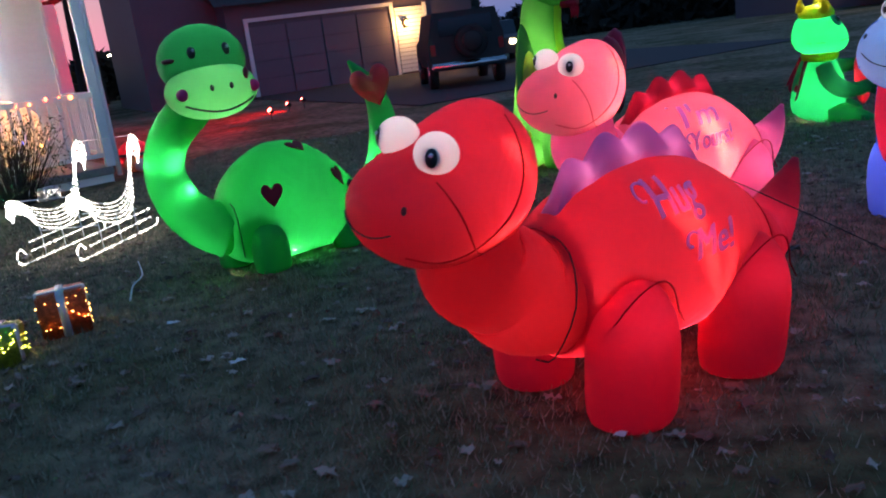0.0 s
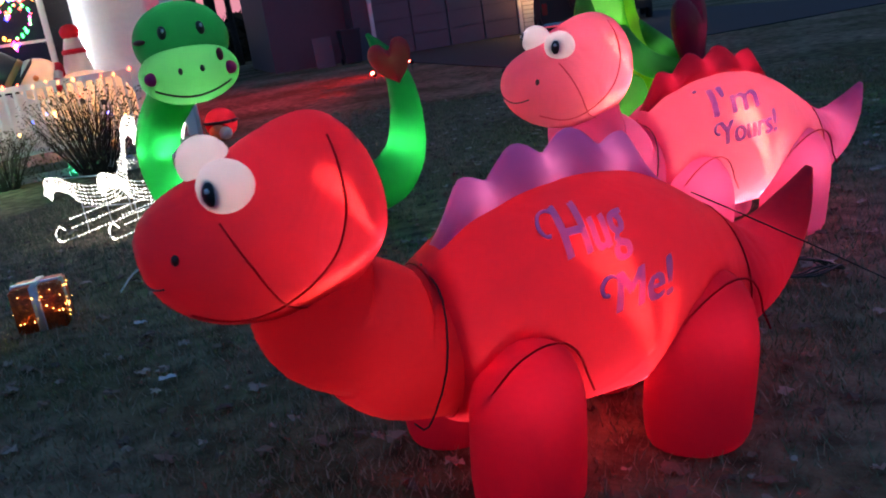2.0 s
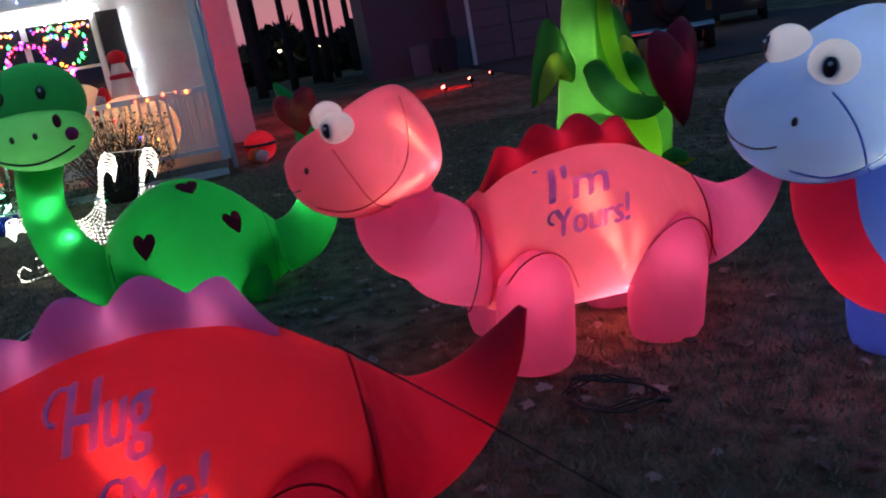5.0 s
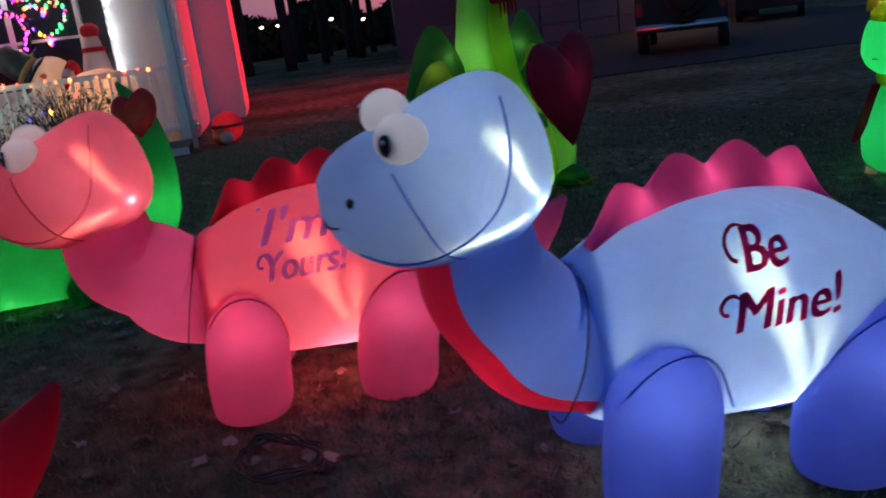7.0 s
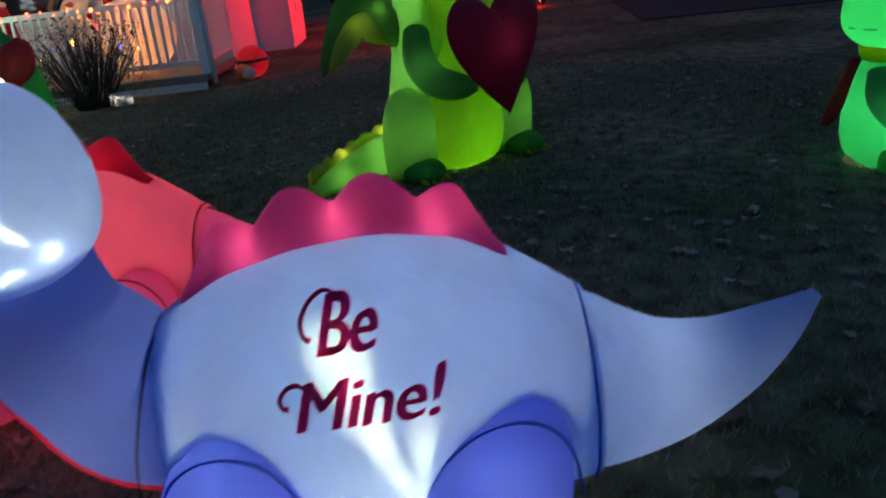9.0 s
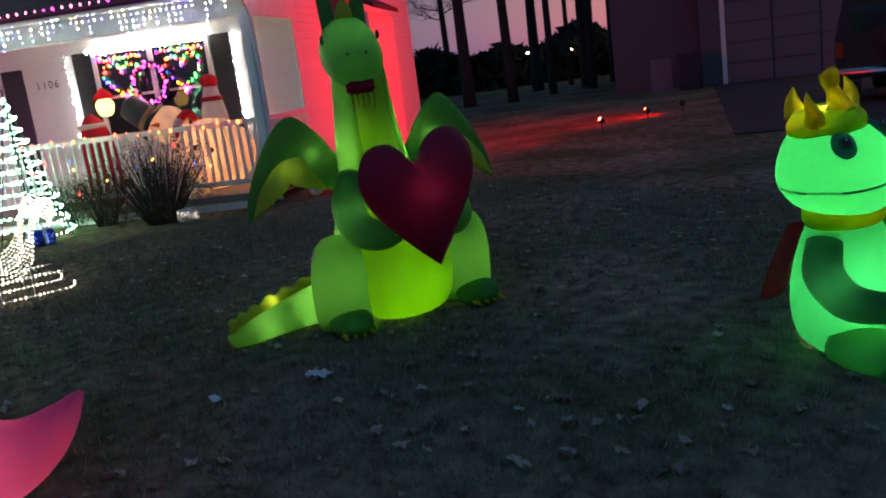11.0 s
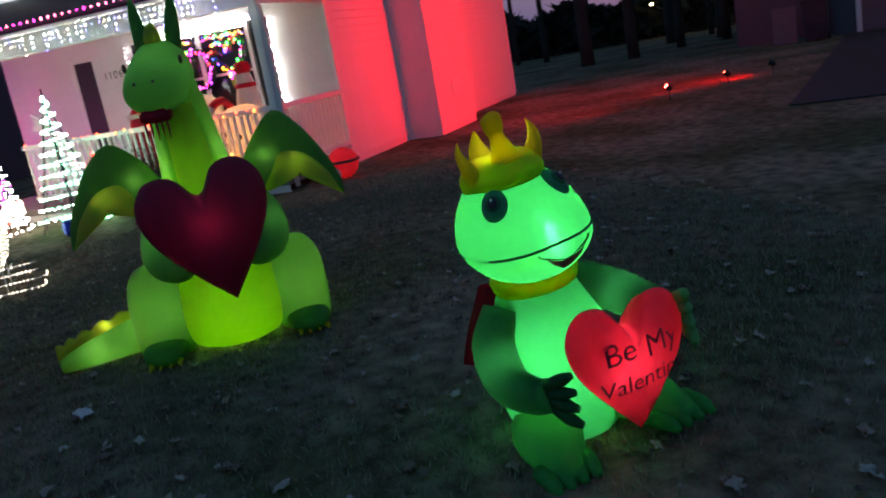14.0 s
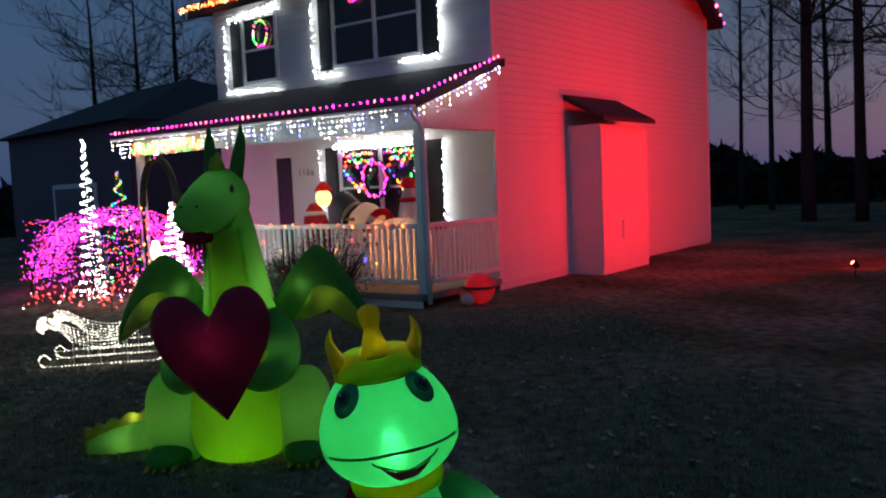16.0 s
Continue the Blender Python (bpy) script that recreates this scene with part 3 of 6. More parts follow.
# railings
def railing(a, b):
    r = thing("porch_railing", HOUSE, "white painted porch railing with thin upright balusters", "railing", "porch railings", "structure")
    a, b = Vector(a), Vector(b)
    d = (b - a)
    n = int(d.length / 0.115)
    ang = math.atan2(d.y, d.x)
    for z0, z1, w in ((1.12, 1.19, 0.045), (0.33, 0.39, 0.03)):
        q = part("rail", box(0, d.length, -w, w, z0, z1, 0.006), paint_white, r, smooth=False)
        q.matrix_basis = pose(a.x, a.y, 0, 0, 0, math.degrees(ang))
    me = None
    for i in range(n):
        p = a.lerp(b, (i + 0.5) / n)
        if me is None:
            q = part("baluster", box(-0.017, 0.017, -0.017, 0.017, 0.385, 1.122), paint_white, r, smooth=False)
            me = q.data
        else:
            q = new("baluster", me)
            q.parent = r
        q.location = (p.x, p.y, 0)
    return r


railing((-4.6, -1.95, 0), (-0.02, -1.95, 0))
railing((0.04, -1.89, 0), (0.04, -0.02, 0))
# utility bump-out
part("bump_out", box(0.0, 0.65, 2.36, 4.30, 0.0, 2.66), siding_white, house, smooth=False)
part("bump_roof", rings_mesh([[Vector(c) for c in ((0.0, y, 3.12), (0.80, y, 2.70), (0.80, y, 2.78), (0.0, y, 3.22))] for y in (2.24, 4.42)]), shingle, house, smooth=False)
part("vent", box(0.65, 0.70, 3.12, 3.62, 0.60, 0.94, 0.01), paint_white, house, smooth=False)


def window(x0, x1, z0, z1, group_label, shutters=(1, 1), bars=2):
    w = thing("window", HOUSE, group_label, "window", "house windows", "structure")
    f = 0.07
    part("pane", box(x0, x1, -0.025, -0.012, z0, z1), glass_dark, w, smooth=False)
    for c in ((x0 - f, x0, z0 - f, z1 + f), (x1, x1 + f, z0 - f, z1 + f), (x0, x1, z1, z1 + f), (x0, x1, z0 - f, z0)):
        part("window_frame", box(c[0], c[1], -0.06, -0.006, c[2], c[3], 0.006), paint_white, w, smooth=False)
    for i in range(1, bars):
        x = x0 + (x1 - x0) * i / bars
        part("mullion", box(x - 0.04, x + 0.04, -0.05, -0.026, z0, z1), paint_white, w, smooth=False)
    part("meeting_rail", box(x0, x1, -0.046, -0.026, (z0 + z1) / 2 - 0.02, (z0 + z1) / 2 + 0.02), paint_white, w, smooth=False)
    for s, k in ((-1, shutters[0]), (1, shutters[1])):
        if k:
            xs = (x0 - f - 0.34, x0 - f - 0.02) if s < 0 else (x1 + f + 0.02, x1 + f + 0.34)
            sh = part("shutter", box(xs[0], xs[1], -0.04, -0.006, z0 - f, z1 + f, 0.005), shutter_black, w, smooth=False)
            for i in range(12):
                z = z0 + (z1 - z0) * (i + 0.5) / 12
                part("slat", box(xs[0] + 0.04, xs[1] - 0.04, -0.05, -0.041, z - 0.03, z + 0.02), shutter_black, sh, smooth=False)
    return w


window(-3.28, -1.42, 1.05, 2.40, "wide double window with black shutters, hung with lights")
window(-3.28, -1.40, 3.93, 5.25, "wide upper double window with black shutters")
window(-5.72, -4.85, 3.88, 5.05, "narrow upper window with a black shutter", (1, 0), 1)
# front door behind the porch
d = thing("door", HOUSE, "dark front door with a white frame", "door", kind="structure")
part("door_leaf", box(-5.0, -4.62, -0.03, -0.008, 0.2, 2.35, 0.004), shutter_black, d, smooth=False)
part("door_frame", box(-5.1, -5.0, -0.05, -0.006, 0.2, 2.42, 0.004), paint_white, d, smooth=False)
# house number
num = thing("house_number", HOUSE, "dark house number 1106 on the porch wall", "sign")
for i, c in enumerate("1106"):
    bm = words(c, 0.17)
    for v in bm.verts:
        v.co = Vector((-4.38 + 0.11 * i + v.co.x, -0.024, 2.0 + v.co.y))
    part("digit", bm, print_black, num, smooth=False)

# ---------------------------------------------------------------- neighbour's garage and house behind
NEXT = pose(-11.5, 26.4, 0, 0, 0, 41)
gar = thing("garage", NEXT, "neighbour's attached garage with a wide pale door, coloured dark for dusk", "garage", kind="structure")
part("wall", box(0, 9.0, 0.0, 9.0, 0.0, 3.2), siding_dusk, gar, smooth=False)
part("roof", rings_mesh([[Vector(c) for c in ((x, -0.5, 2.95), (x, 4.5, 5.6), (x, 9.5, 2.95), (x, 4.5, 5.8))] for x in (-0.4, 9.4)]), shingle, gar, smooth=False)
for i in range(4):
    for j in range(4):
        part("door_panel", box(0.7 + j * 1.25, 1.9 + j * 1.25, -0.06, -0.004, 0.02 + i * 0.56, 0.56 + i * 0.56, 0.012), door_dusk, gar, smooth=False)
part("trim", box(0.55, 0.68, -0.09, -0.004, 0.0, 2.4), paint_white, gar, smooth=False)
part("trim", box(5.72, 5.85, -0.09, -0.004, 0.0, 2.4), paint_white, gar, smooth=False)
part("trim", box(0.55, 5.85, -0.09, -0.004, 2.4, 2.52), paint_white, gar, smooth=False)

# ---------------------------------------------------------------- ground
def ground_height(x, y):
    near = math.exp(-((x - 2) ** 2 + (y - 8) ** 2) / 900)
    dip = -0.06 * math.exp(-((x + 3.1) ** 2 + (y - 7.0) ** 2) / 1.2)
    return 0.012 * noise.noise(Vector((x * 0.9, y * 0.9, 0))) * near + dip


g = bmesh.new()
xs = sorted(set([-3000, -800, -250, -100, -60, -40, -30, -25] + [round(v * 0.5, 2) for v in range(-40, 41)] + [25, 30, 40, 60, 100, 250, 800, 3000]))
ys = sorted(set([-3000, -800, -250, -100, -60, -30, -20] + [round(v * 0.5, 2) for v in range(-30, 61)] + [35, 40, 60, 100, 250, 800, 3000]))
grid = [[g.verts.new((x, y, ground_height(x, y))) for y in ys] for x in xs]
for a, b in zip(grid, grid[1:]):
    for i in range(len(ys) - 1):
        g.faces.new((a[i], b[i], b[i + 1], a[i + 1]))
soil, n, l, p = material("dormant lawn")
co = n.new("ShaderNodeTexCoord")
a, b, c = (n.new("ShaderNodeTexNoise") for _ in range(3))
for q, s in ((a, 0.55), (b, 7.0), (c, 60.0)):
    q.inputs["Scale"].default_value = s
    q.inputs["Detail"].default_value = 6
    l.new(co.outputs["Object"], q.inputs["Vector"])
r1 = n.new("ShaderNodeValToRGB")
r1.color_ramp.elements[0].position, r1.color_ramp.elements[0].color = 0.38, (0.10, 0.09, 0.042, 1)
r1.color_ramp.elements[1].position, r1.color_ramp.elements[1].color = 0.62, (0.24, 0.178, 0.115, 1)
l.new(a.outputs["Fac"], r1.inputs[0])
r2 = n.new("ShaderNodeMapRange")
r2.inputs["From Min"].default_value, r2.inputs["From Max"].default_value = 0.3, 0.7
r2.inputs["To Min"].default_value, r2.inputs["To Max"].default_value = 0.40, 1.5
l.new(b.outputs["Fac"], r2.inputs["Value"])
sc = n.new("ShaderNodeVectorMath")
sc.operation = "SCALE"
l.new(r1.outputs[0], sc.inputs[0])
l.new(r2.outputs[0], sc.inputs["Scale"])
l.new(sc.outputs[0], p.inputs["Base Color"])
p.inputs["Roughness"].default_value = 0.95
p.inputs["Specular IOR Level"].default_value = 0.1
bp = n.new("ShaderNodeBump")
bp.inputs["Strength"].default_value, bp.inputs["Distance"].default_value = 0.8, 0.02
l.new(c.outputs["Fac"], bp.inputs["Height"])
l.new(bp.outputs[0], p.inputs["Normal"])
tagged(obj("ground", g, soil), "patchy brown and green winter lawn", "lawn", kind="structure")

# ---------------------------------------------------------------- flood lamps on the side lawn
flood_lens = glow("red flood lens", [RED], 60)
for x, y, tx, ty, tz in ((-6.2, 17.4, -7.97, 12.86, 4.2), (-6.4, 18.8, -10.59, 15.19, 4.6), (-6.5, 19.9, -12.52, 16.85, 3.4)):
    f = thing("flood_lamp", pose(x, y, 0), "small red garden flood lamp on a ground spike", "lamp", "red flood lamps")
    to = (Vector((tx, ty, tz)) - Vector((x, y, 0.2))).normalized()
    turn = Matrix.Translation((0, 0, 0.2)) @ to.to_track_quat("Z", "Y").to_matrix().to_4x4()
    bm = tube([(0, 0, -0.06), (0, 0, -0.04), (0, 0, 0.05)], [0.03, 0.045, 0.06], 14, 2, cap1=False)
    bmesh.ops.transform(bm, matrix=turn, verts=bm.verts)
    part("housing", bm, metal_dark, f)
    part("lens", ball(turn @ Vector((0, 0, 0.02)), (0.045, 0.045, 0.045), seg=12, rows=8), flood_lens, f)
    part("spike", tube([(0, 0, -0.05), (0, 0, 0.16)], [0.008, 0.01], 8, 1), metal_dark, f)
    spot("flood", Vector((x, y, 0.2)) + to * 0.1, (tx, ty, tz), 500, (1, 0.004, 0.007), 125, 1.0)


# ---------------------------------------------------------------- green long-necked dinosaur
def heart(size, thick, mat, parent, m, name="heart", label=""):
    pts = [(0, -0.62), (0.22, -0.36), (0.46, -0.02), (0.53, 0.28), (0.40, 0.50), (0.18, 0.50), (0, 0.30), (-0.18, 0.50), (-0.40, 0.50), (-0.53, 0.28), (-0.46, -0.02), (-0.22, -0.36)]
    bm = outline([(x * size, z * size) for x, z in pts], 0.004, 5, puff=thick / 2)
    ob = part(name, bm, mat, parent, label)
    ob.matrix_basis = m
    return ob


def onto(centre, radii, turn, ways, r, mat, parent, name, n=2):
    """A line drawn on an ellipsoid, by angles round and up."""
    pts = []
    for az, el in ways:
        a, e = radians(az), radians(el)
        pts.append(tuple(turn @ Vector((radii[0] * math.cos(e) * math.cos(a), radii[1] * math.cos(e) * math.sin(a), radii[2] * math.sin(e))) + Vector(centre)))
    return wire(pts, r, mat, parent, name=name, n=n)


def green_dinosaur():
    at = pose(-0.80, 6.08, 0, 0, 0, 233)
    t = thing("inflatable_dinosaur", at, "green inflatable dinosaur with dark hearts and a red tail heart", "inflatable")
    body = [(0.50, 0.46, 0.13, 0.16), (0.42, 0.60, 0.06, 0.26), (0.28, 0.72, 0.015, 0.34), (0.08, 0.80, 0.006, 0.385), (-0.12, 0.78, 0.006, 0.38), (-0.30, 0.67, 0.012, 0.33), (-0.46, 0.50, 0.05, 0.24), (-0.55, 0.40, 0.10, 0.16)]
    part("body", profile(body, cap0=False, cap1=False), cloth_green, t)
    hd = at.inverted() @ Vector((-0.83, 5.355, 0.0))
    turn = Matrix.Rotation(radians(-47 - 233), 3, "Z")
    neck = [(0.46, 0, 0.29), (0.60, -0.05, 0.37), (0.71, -0.10, 0.52), (0.76, -0.10, 0.74), (0.73, 0.02, 0.95), (hd.x + 0.05, hd.y - 0.12, 1.15), (hd.x, hd.y, 1.31)]
    part("neck", tube(neck, [0.19, 0.165, 0.145, 0.13, 0.125, 0.13, 0.14], 26, 5, cap0=False, cap1=False), cloth_green, t)
    crown = part("crown", ball((hd.x, hd.y, 1.385), (0.235, 0.255, 0.21), seg=32, rows=22, turn=turn.to_4x4()), cloth_dark_green, t)
    mz = Vector((hd.x, hd.y, 1.215)) + turn @ Vector((0.10, 0, 0))
    mr = (0.25, 0.265, 0.165)
    face = part("muzzle", ball(mz, mr, seg=36, rows=24, turn=turn.to_4x4()), cloth_pale_green, t, "pale green muzzle with a painted smile")
    onto(mz, (0.253, 0.268, 0.168), turn, [(-52 + k * 8, -22 - 22 * math.sin(math.pi * k / 13)) for k in range(14)], 0.006, print_black, face, "smile")
    for az in (12, -12):
        p = mz + turn @ Vector((0.252 * math.cos(radians(az)), 0.265 * math.sin(radians(az)), 0.02))
        part("nostril", ball(p, (0.012, 0.012, 0.018), seg=10, rows=8), print_black, face)
        q = Vector((hd.x, hd.y, 1.38)) + turn @ Vector((0.222 * math.cos(radians(az * 1.9)), 0.25 * math.sin(radians(az * 1.9)), 0.055))
        e = part("eye", ball(q, (0.024, 0.026, 0.036), seg=12, rows=10), print_black, crown)
        part("glint", ball(q + turn @ Vector((0.022, 0.004, 0.012)), (0.007, 0.008, 0.010), seg=8, rows=6), paint_white, e)
    for az in (-50, 50):
        p = mz + turn @ Vector((0.25 * math.cos(radians(az)), 0.265 * math.sin(radians(az)), 0.0))
        part("cheek", ball(p, (0.034, 0.034, 0.034), seg=16, rows=10), cloth_magenta, face, "round magenta cheek spot")
    for az, el in ((-58, 12),):
        p = Vector((hd.x, hd.y, 1.385)) + turn @ Vector((0.235 * math.cos(radians(az)), 0.255 * math.sin(radians(az)) , 0.02))
        k = part("kiss_mark", ball(p, (0.03, 0.045, 0.014), seg=14, rows=8, turn=Matrix.Rotation(radians(-280 - 58), 4, "Z")), print_wine, crown, "dark red kiss mark")
    p = mz + turn @ Vector((0.25 * math.cos(radians(38)), 0.265 * math.sin(radians(38)) * 0.98, 0.075))
    part("kiss_mark", ball(p, (0.012, 0.022, 0.034), seg=14, rows=8, turn=Matrix.Rotation(radians(-280 + 38), 4, "Z")), print_wine, face, "dark red kiss mark")
    # tail up to its heart
    def w(x, y, z):
        q = at.inverted() @ Vector((x, y, z))
        return (q.x, q.y, q.z)
    part("tail", tube([w(-0.46, 6.46, 0.25), w(-0.35, 6.58, 0.30), w(-0.27, 6.68, 0.45), w(-0.24, 6.72, 0.66), w(-0.245, 6.73, 0.87), w(-0.29, 6.73, 1.04), w(-0.36, 6.71, 1.15), w(-0.42, 6.69, 1.25)], [0.17, 0.165, 0.14, 0.115, 0.095, 0.07, 0.05, 0.012], 24, 5), cloth_green, t)
    heart(0.27, 0.20, cloth_red, t, at.inverted() @ pose(-0.26, 6.68, 1.05, 0, -12, 25), "tail_heart", "red heart ornament on the tail")
    for x, y, r in ((-0.78, 5.68, 0.12), (-1.14, 5.86, 0.115), (-0.45, 6.20, 0.10), (-0.92, 6.62, 0.10)):
        q = w(x, y, 0)
        part("leg", tube([(q[0], q[1], 0.003), (q[0], q[1], 0.012), (q[0], q[1], 0.06), (q[0], q[1], 0.2), (q[0], q[1], 0.30), (q[0], q[1], 0.34)], [r * 0.7, r * 0.92, r, r, r * 0.75, 0.02], 22, 3), cloth_green, t)
    for px, py, pz, s in ((-0.711, 5.686, 0.504, 0.13), (-0.635, 6.025, 0.76, 0.12), (-0.46, 6.144, 0.524, 0.12), (-1.06, 6.28, 0.70, 0.12)):
        q = Vector(w(px, py, pz)) 
        n = (q - Vector((q.x * 0.3, 0, 0.40))).normalized()
        q = Vector((q.x, 0, 0.4)) + (q - Vector((q.x, 0, 0.4))).normalized() * 0.0 + Vector((0, math.copysign(half_width(body, q.x, min(q.z, 0.77)) + 0.004, q.y), q.z - 0.4))
        up = Vector((0, 0, 1))
        m = n.to_track_quat("-Y", "Z").to_matrix().to_4x4()
        heart(s, 0.016, cloth_patch, t, Matrix.Translation(q) @ m, "heart_patch", "dark red heart patch")
    rim(body, 0.46, thread_green, t)
    rim(body, -0.46, thread_green, t)
    wire([(0.46, 0.02, 0.50), (0.47, 0.17, 0.45), (0.47, 0.20, 0.3), (0.46, 0.18, 0.12)], 0.003, cord_black, t, name="tether")
    for (x, y, z), k in (((0.1, 0.1, 0.22), 1.0), ((-0.2, 0.08, 0.25), 0.6), ((0.66, 0.0, 0.60), 0.5), ((0.72, 0.04, 0.86), 0.3)):
        lamp("led", at @ Vector((x, y, z)), 1.55 * k, (1, 1, 0.85))
    lamp("led", at @ Vector((0.755, 0.012, 0.78)), 0.22, (1, 1, 0.9), 0.012)
    for q in ((0.72, 0.06, 1.02), (0.70, 0.0, 0.50), (0.88, -0.04, 0.80)):
        spot("diode", at @ Vector((0.755, -0.05, 0.77)), at @ Vector(q), 7.0, (1, 1, 0.85), 34, 1.0)
    spot("diode", (-0.70, 5.87, 0.07), (-0.62, 5.72, 0.55), 4.0, (1, 1, 0.8), 42, 1.0)
    spot("diode", (-0.49, 6.28, 0.10), (-0.43, 6.13, 0.55), 3.0, (1, 1, 0.8), 42, 1.0)
    lamp("led", (-0.73, 5.24, 1.20), 0.75, (1, 1, 0.85), 0.04)
    lamp("led", (-0.83, 5.355, 1.46), 0.8, (1, 1, 0.85), 0.04)
    lamp("led", (-0.27, 6.68, 0.5), 0.9, (1, 1, 0.85))
    lamp("led", (-0.265, 6.69, 1.05), 0.5, (1, 0.9, 0.8))


green_dinosaur()


# ---------------------------------------------------------------- sitting dragon with a heart
def dragon():
    at = pose(0.70, 9.05, 0, 0, 0, -6) @ Matrix.Scale(1.07, 4)
    t = thing("inflatable_dragon", at, "tall green inflatable dragon sitting with a dark red heart", "inflatable")
    spine = [(0.0, 0, 0.01), (0.0, 0, 0.06), (0.0, 0, 0.22), (-0.01, 0, 0.45), (-0.03, -0.01, 0.70), (-0.03, -0.02, 0.95), (-0.01, -0.035, 1.20), (0.03, -0.05, 1.42), (0.05, -0.06, 1.52)]
    radii = [0.22, 0.31, 0.365, 0.335, 0.265, 0.215, 0.18, 0.16, 0.14]
    part("body", hose([(x, y, z) for x, y, z in spine], radii, 0, 360, 36, 5), cloth_leaf, t)
    front = [(x + 0.055 + 0.02 * (z < 0.6), y, z) for x, y, z in spine[:-1]]
    fr = [r * 0.93 - (0.0 if z < 0.5 else 0.03) for r, (x, y, z) in zip(radii, spine[:-1])]
    part("belly_panel", hose(front, fr, 212, 328, 24, 5), cloth_lime, t, "lime belly panel")
    head = part("head", profile([(-0.16, 1.66, 1.50, 0.05), (-0.12, 1.73, 1.43, 0.12), (-0.02, 1.77, 1.38, 0.165), (0.10, 1.75, 1.36, 0.17), (0.22, 1.68, 1.36, 0.165), (0.33, 1.60, 1.38, 0.14), (0.385, 1.54, 1.42, 0.09), (0.40, 1.49, 1.46, 0.04)], 4, 28), cloth_mid_green, t)
    head.matrix_basis = pose(-0.01, -0.075, 0, 0, 0, -14)
    for y in (-0.085, 0.085):
        part("horn", tube([(-0.02, y, 1.70), (-0.05, y * 1.1, 1.82), (-0.07, y * 1.25, 1.93), (-0.075, y * 1.3, 2.03)], [0.045, 0.042, 0.03, 0.008], 14, 3), cloth_leaf, head)
        e = part("eye", ball((0.16, y * 1.85, 1.64), (0.022, 0.012, 0.026), seg=12, rows=8), print_black, head)
        part("nostril", ball((0.385, y * 0.6, 1.545), (0.010, 0.010, 0.010), seg=8, rows=6), print_black, head)
    part("tuft", tube([(0.04, 0, 1.72), (0.05, 0, 1.80), (0.02, 0, 1.86)], [0.05, 0.045, 0.012], 12, 3), cloth_lime, head)
    flame = part("mouth", box(0.25, 0.37, -0.075, 0.075, 1.33, 1.40, 0.012), cloth_crimson, head, "red open mouth with ragged flame ribbons")
    for i in range(5):
        y = -0.06 + 0.03 * i
        part("ribbon", tube([(0.35, y, 1.34), (0.352, y + 0.004, 1.29), (0.345, y, 1.235 + 0.015 * (i % 2))], [0.014, 0.013, 0.003], 6, 2, flat=0.3), cloth_crimson, flame)
    # wings: a green vane with a lime web under it
    for s, lift in ((-1, 0.0), (1, 0.02)):
        top = [(s * 0.10, 0.86), (s * 0.22, 0.98), (s * 0.32, 1.13), (s * 0.47, 1.25 + lift), (s * 0.60, 1.17), (s * 0.71, 1.00), (s * 0.79, 0.82), (s * 0.80, 0.69), (s * 0.73, 0.80), (s * 0.62, 0.90), (s * 0.50, 0.92), (s * 0.36, 0.82), (s * 0.22, 0.78)]
        bm = outline(top, 0.004, 4, puff=0.045)
        ob = part("wing", bm, cloth_leaf, t)
        ob.matrix_basis = pose(-0.06, 0, 0, 0, 0, 90) @ Matrix.Diagonal((1, 1, 1, 1))
        web = [(s * 0.79, 0.70), (s * 0.72, 0.86), (s * 0.60, 0.99), (s * 0.47, 1.02), (s * 0.40, 0.93), (s * 0.33, 0.81), (s * 0.43, 0.83), (s * 0.50, 0.885), (s * 0.60, 0.86), (s * 0.70, 0.77)]
        q = part("web", outline(web, 0.004, 4, puff=0.05), cloth_lime, ob, "lime wing web")
        q.location.y = -0.04
        # wings hold no lamps of their own; these are added to brighten vane and web
        lamp("led", at @ Vector((-0.02, s * 0.55, 0.94)), 0.12, (1, 1, 0.8), 0.03)
        lamp("led", at @ Vector((-0.06, s * 0.38, 1.02)), 0.08, (1, 1, 0.8), 0.03)
        wire([(0.0, s * 0.18, 0.98), (-0.03, s * 0.21, 0.92), (-0.03, s * 0.23, 0.83)], 0.004, cord_black, t, name="tether")
    # arms round the heart
    for s in (-1, 1):
        a = part("arm", tube([(0.10, s * 0.21, 0.86), (0.22, s * 0.30, 0.72), (0.36, s * 0.30, 0.60), (0.47, s * 0.22, 0.56), (0.55, s * 0.15, 0.57)], [0.08, 0.095, 0.095, 0.08, 0.045], 18, 4), cloth_mid_green, t)
        for k in range(3):
            part("claw", tube([(0.55, s * (0.18 - 0.04 * k), 0.57), (0.60, s * (0.17 - 0.04 * k), 0.575)], [0.016, 0.003], 8, 2), cloth_yellow, a)
        x, y = (0.19, s * 0.40)
        lg = part("leg", tube([(x - 0.03, y, 0.02), (x - 0.03, y, 0.05), (x - 0.02, y, 0.22), (x, y, 0.40), (x, y * 0.97, 0.52), (x, y * 0.95, 0.565)], [0.13, 0.155, 0.165, 0.155, 0.11, 0.02], 24, 4), cloth_leaf, t)
        ft = part("foot", tube([(x - 0.02, y, 0.075), (x + 0.10, y * 1.02, 0.075), (x + 0.20, y * 1.04, 0.065), (x + 0.25, y * 1.05, 0.05)], [0.075, 0.08, 0.062, 0.02], 18, 4, flat=1.6), cloth_mid_green, t)
        for k in range(4):
            part("claw", tube([(x + 0.20, y * 1.04 + 0.05 * (k - 1.5), 0.04), (x + 0.275, y * 1.05 + 0.055 * (k - 1.5), 0.03)], [0.02, 0.003], 8, 2), cloth_yellow, ft)
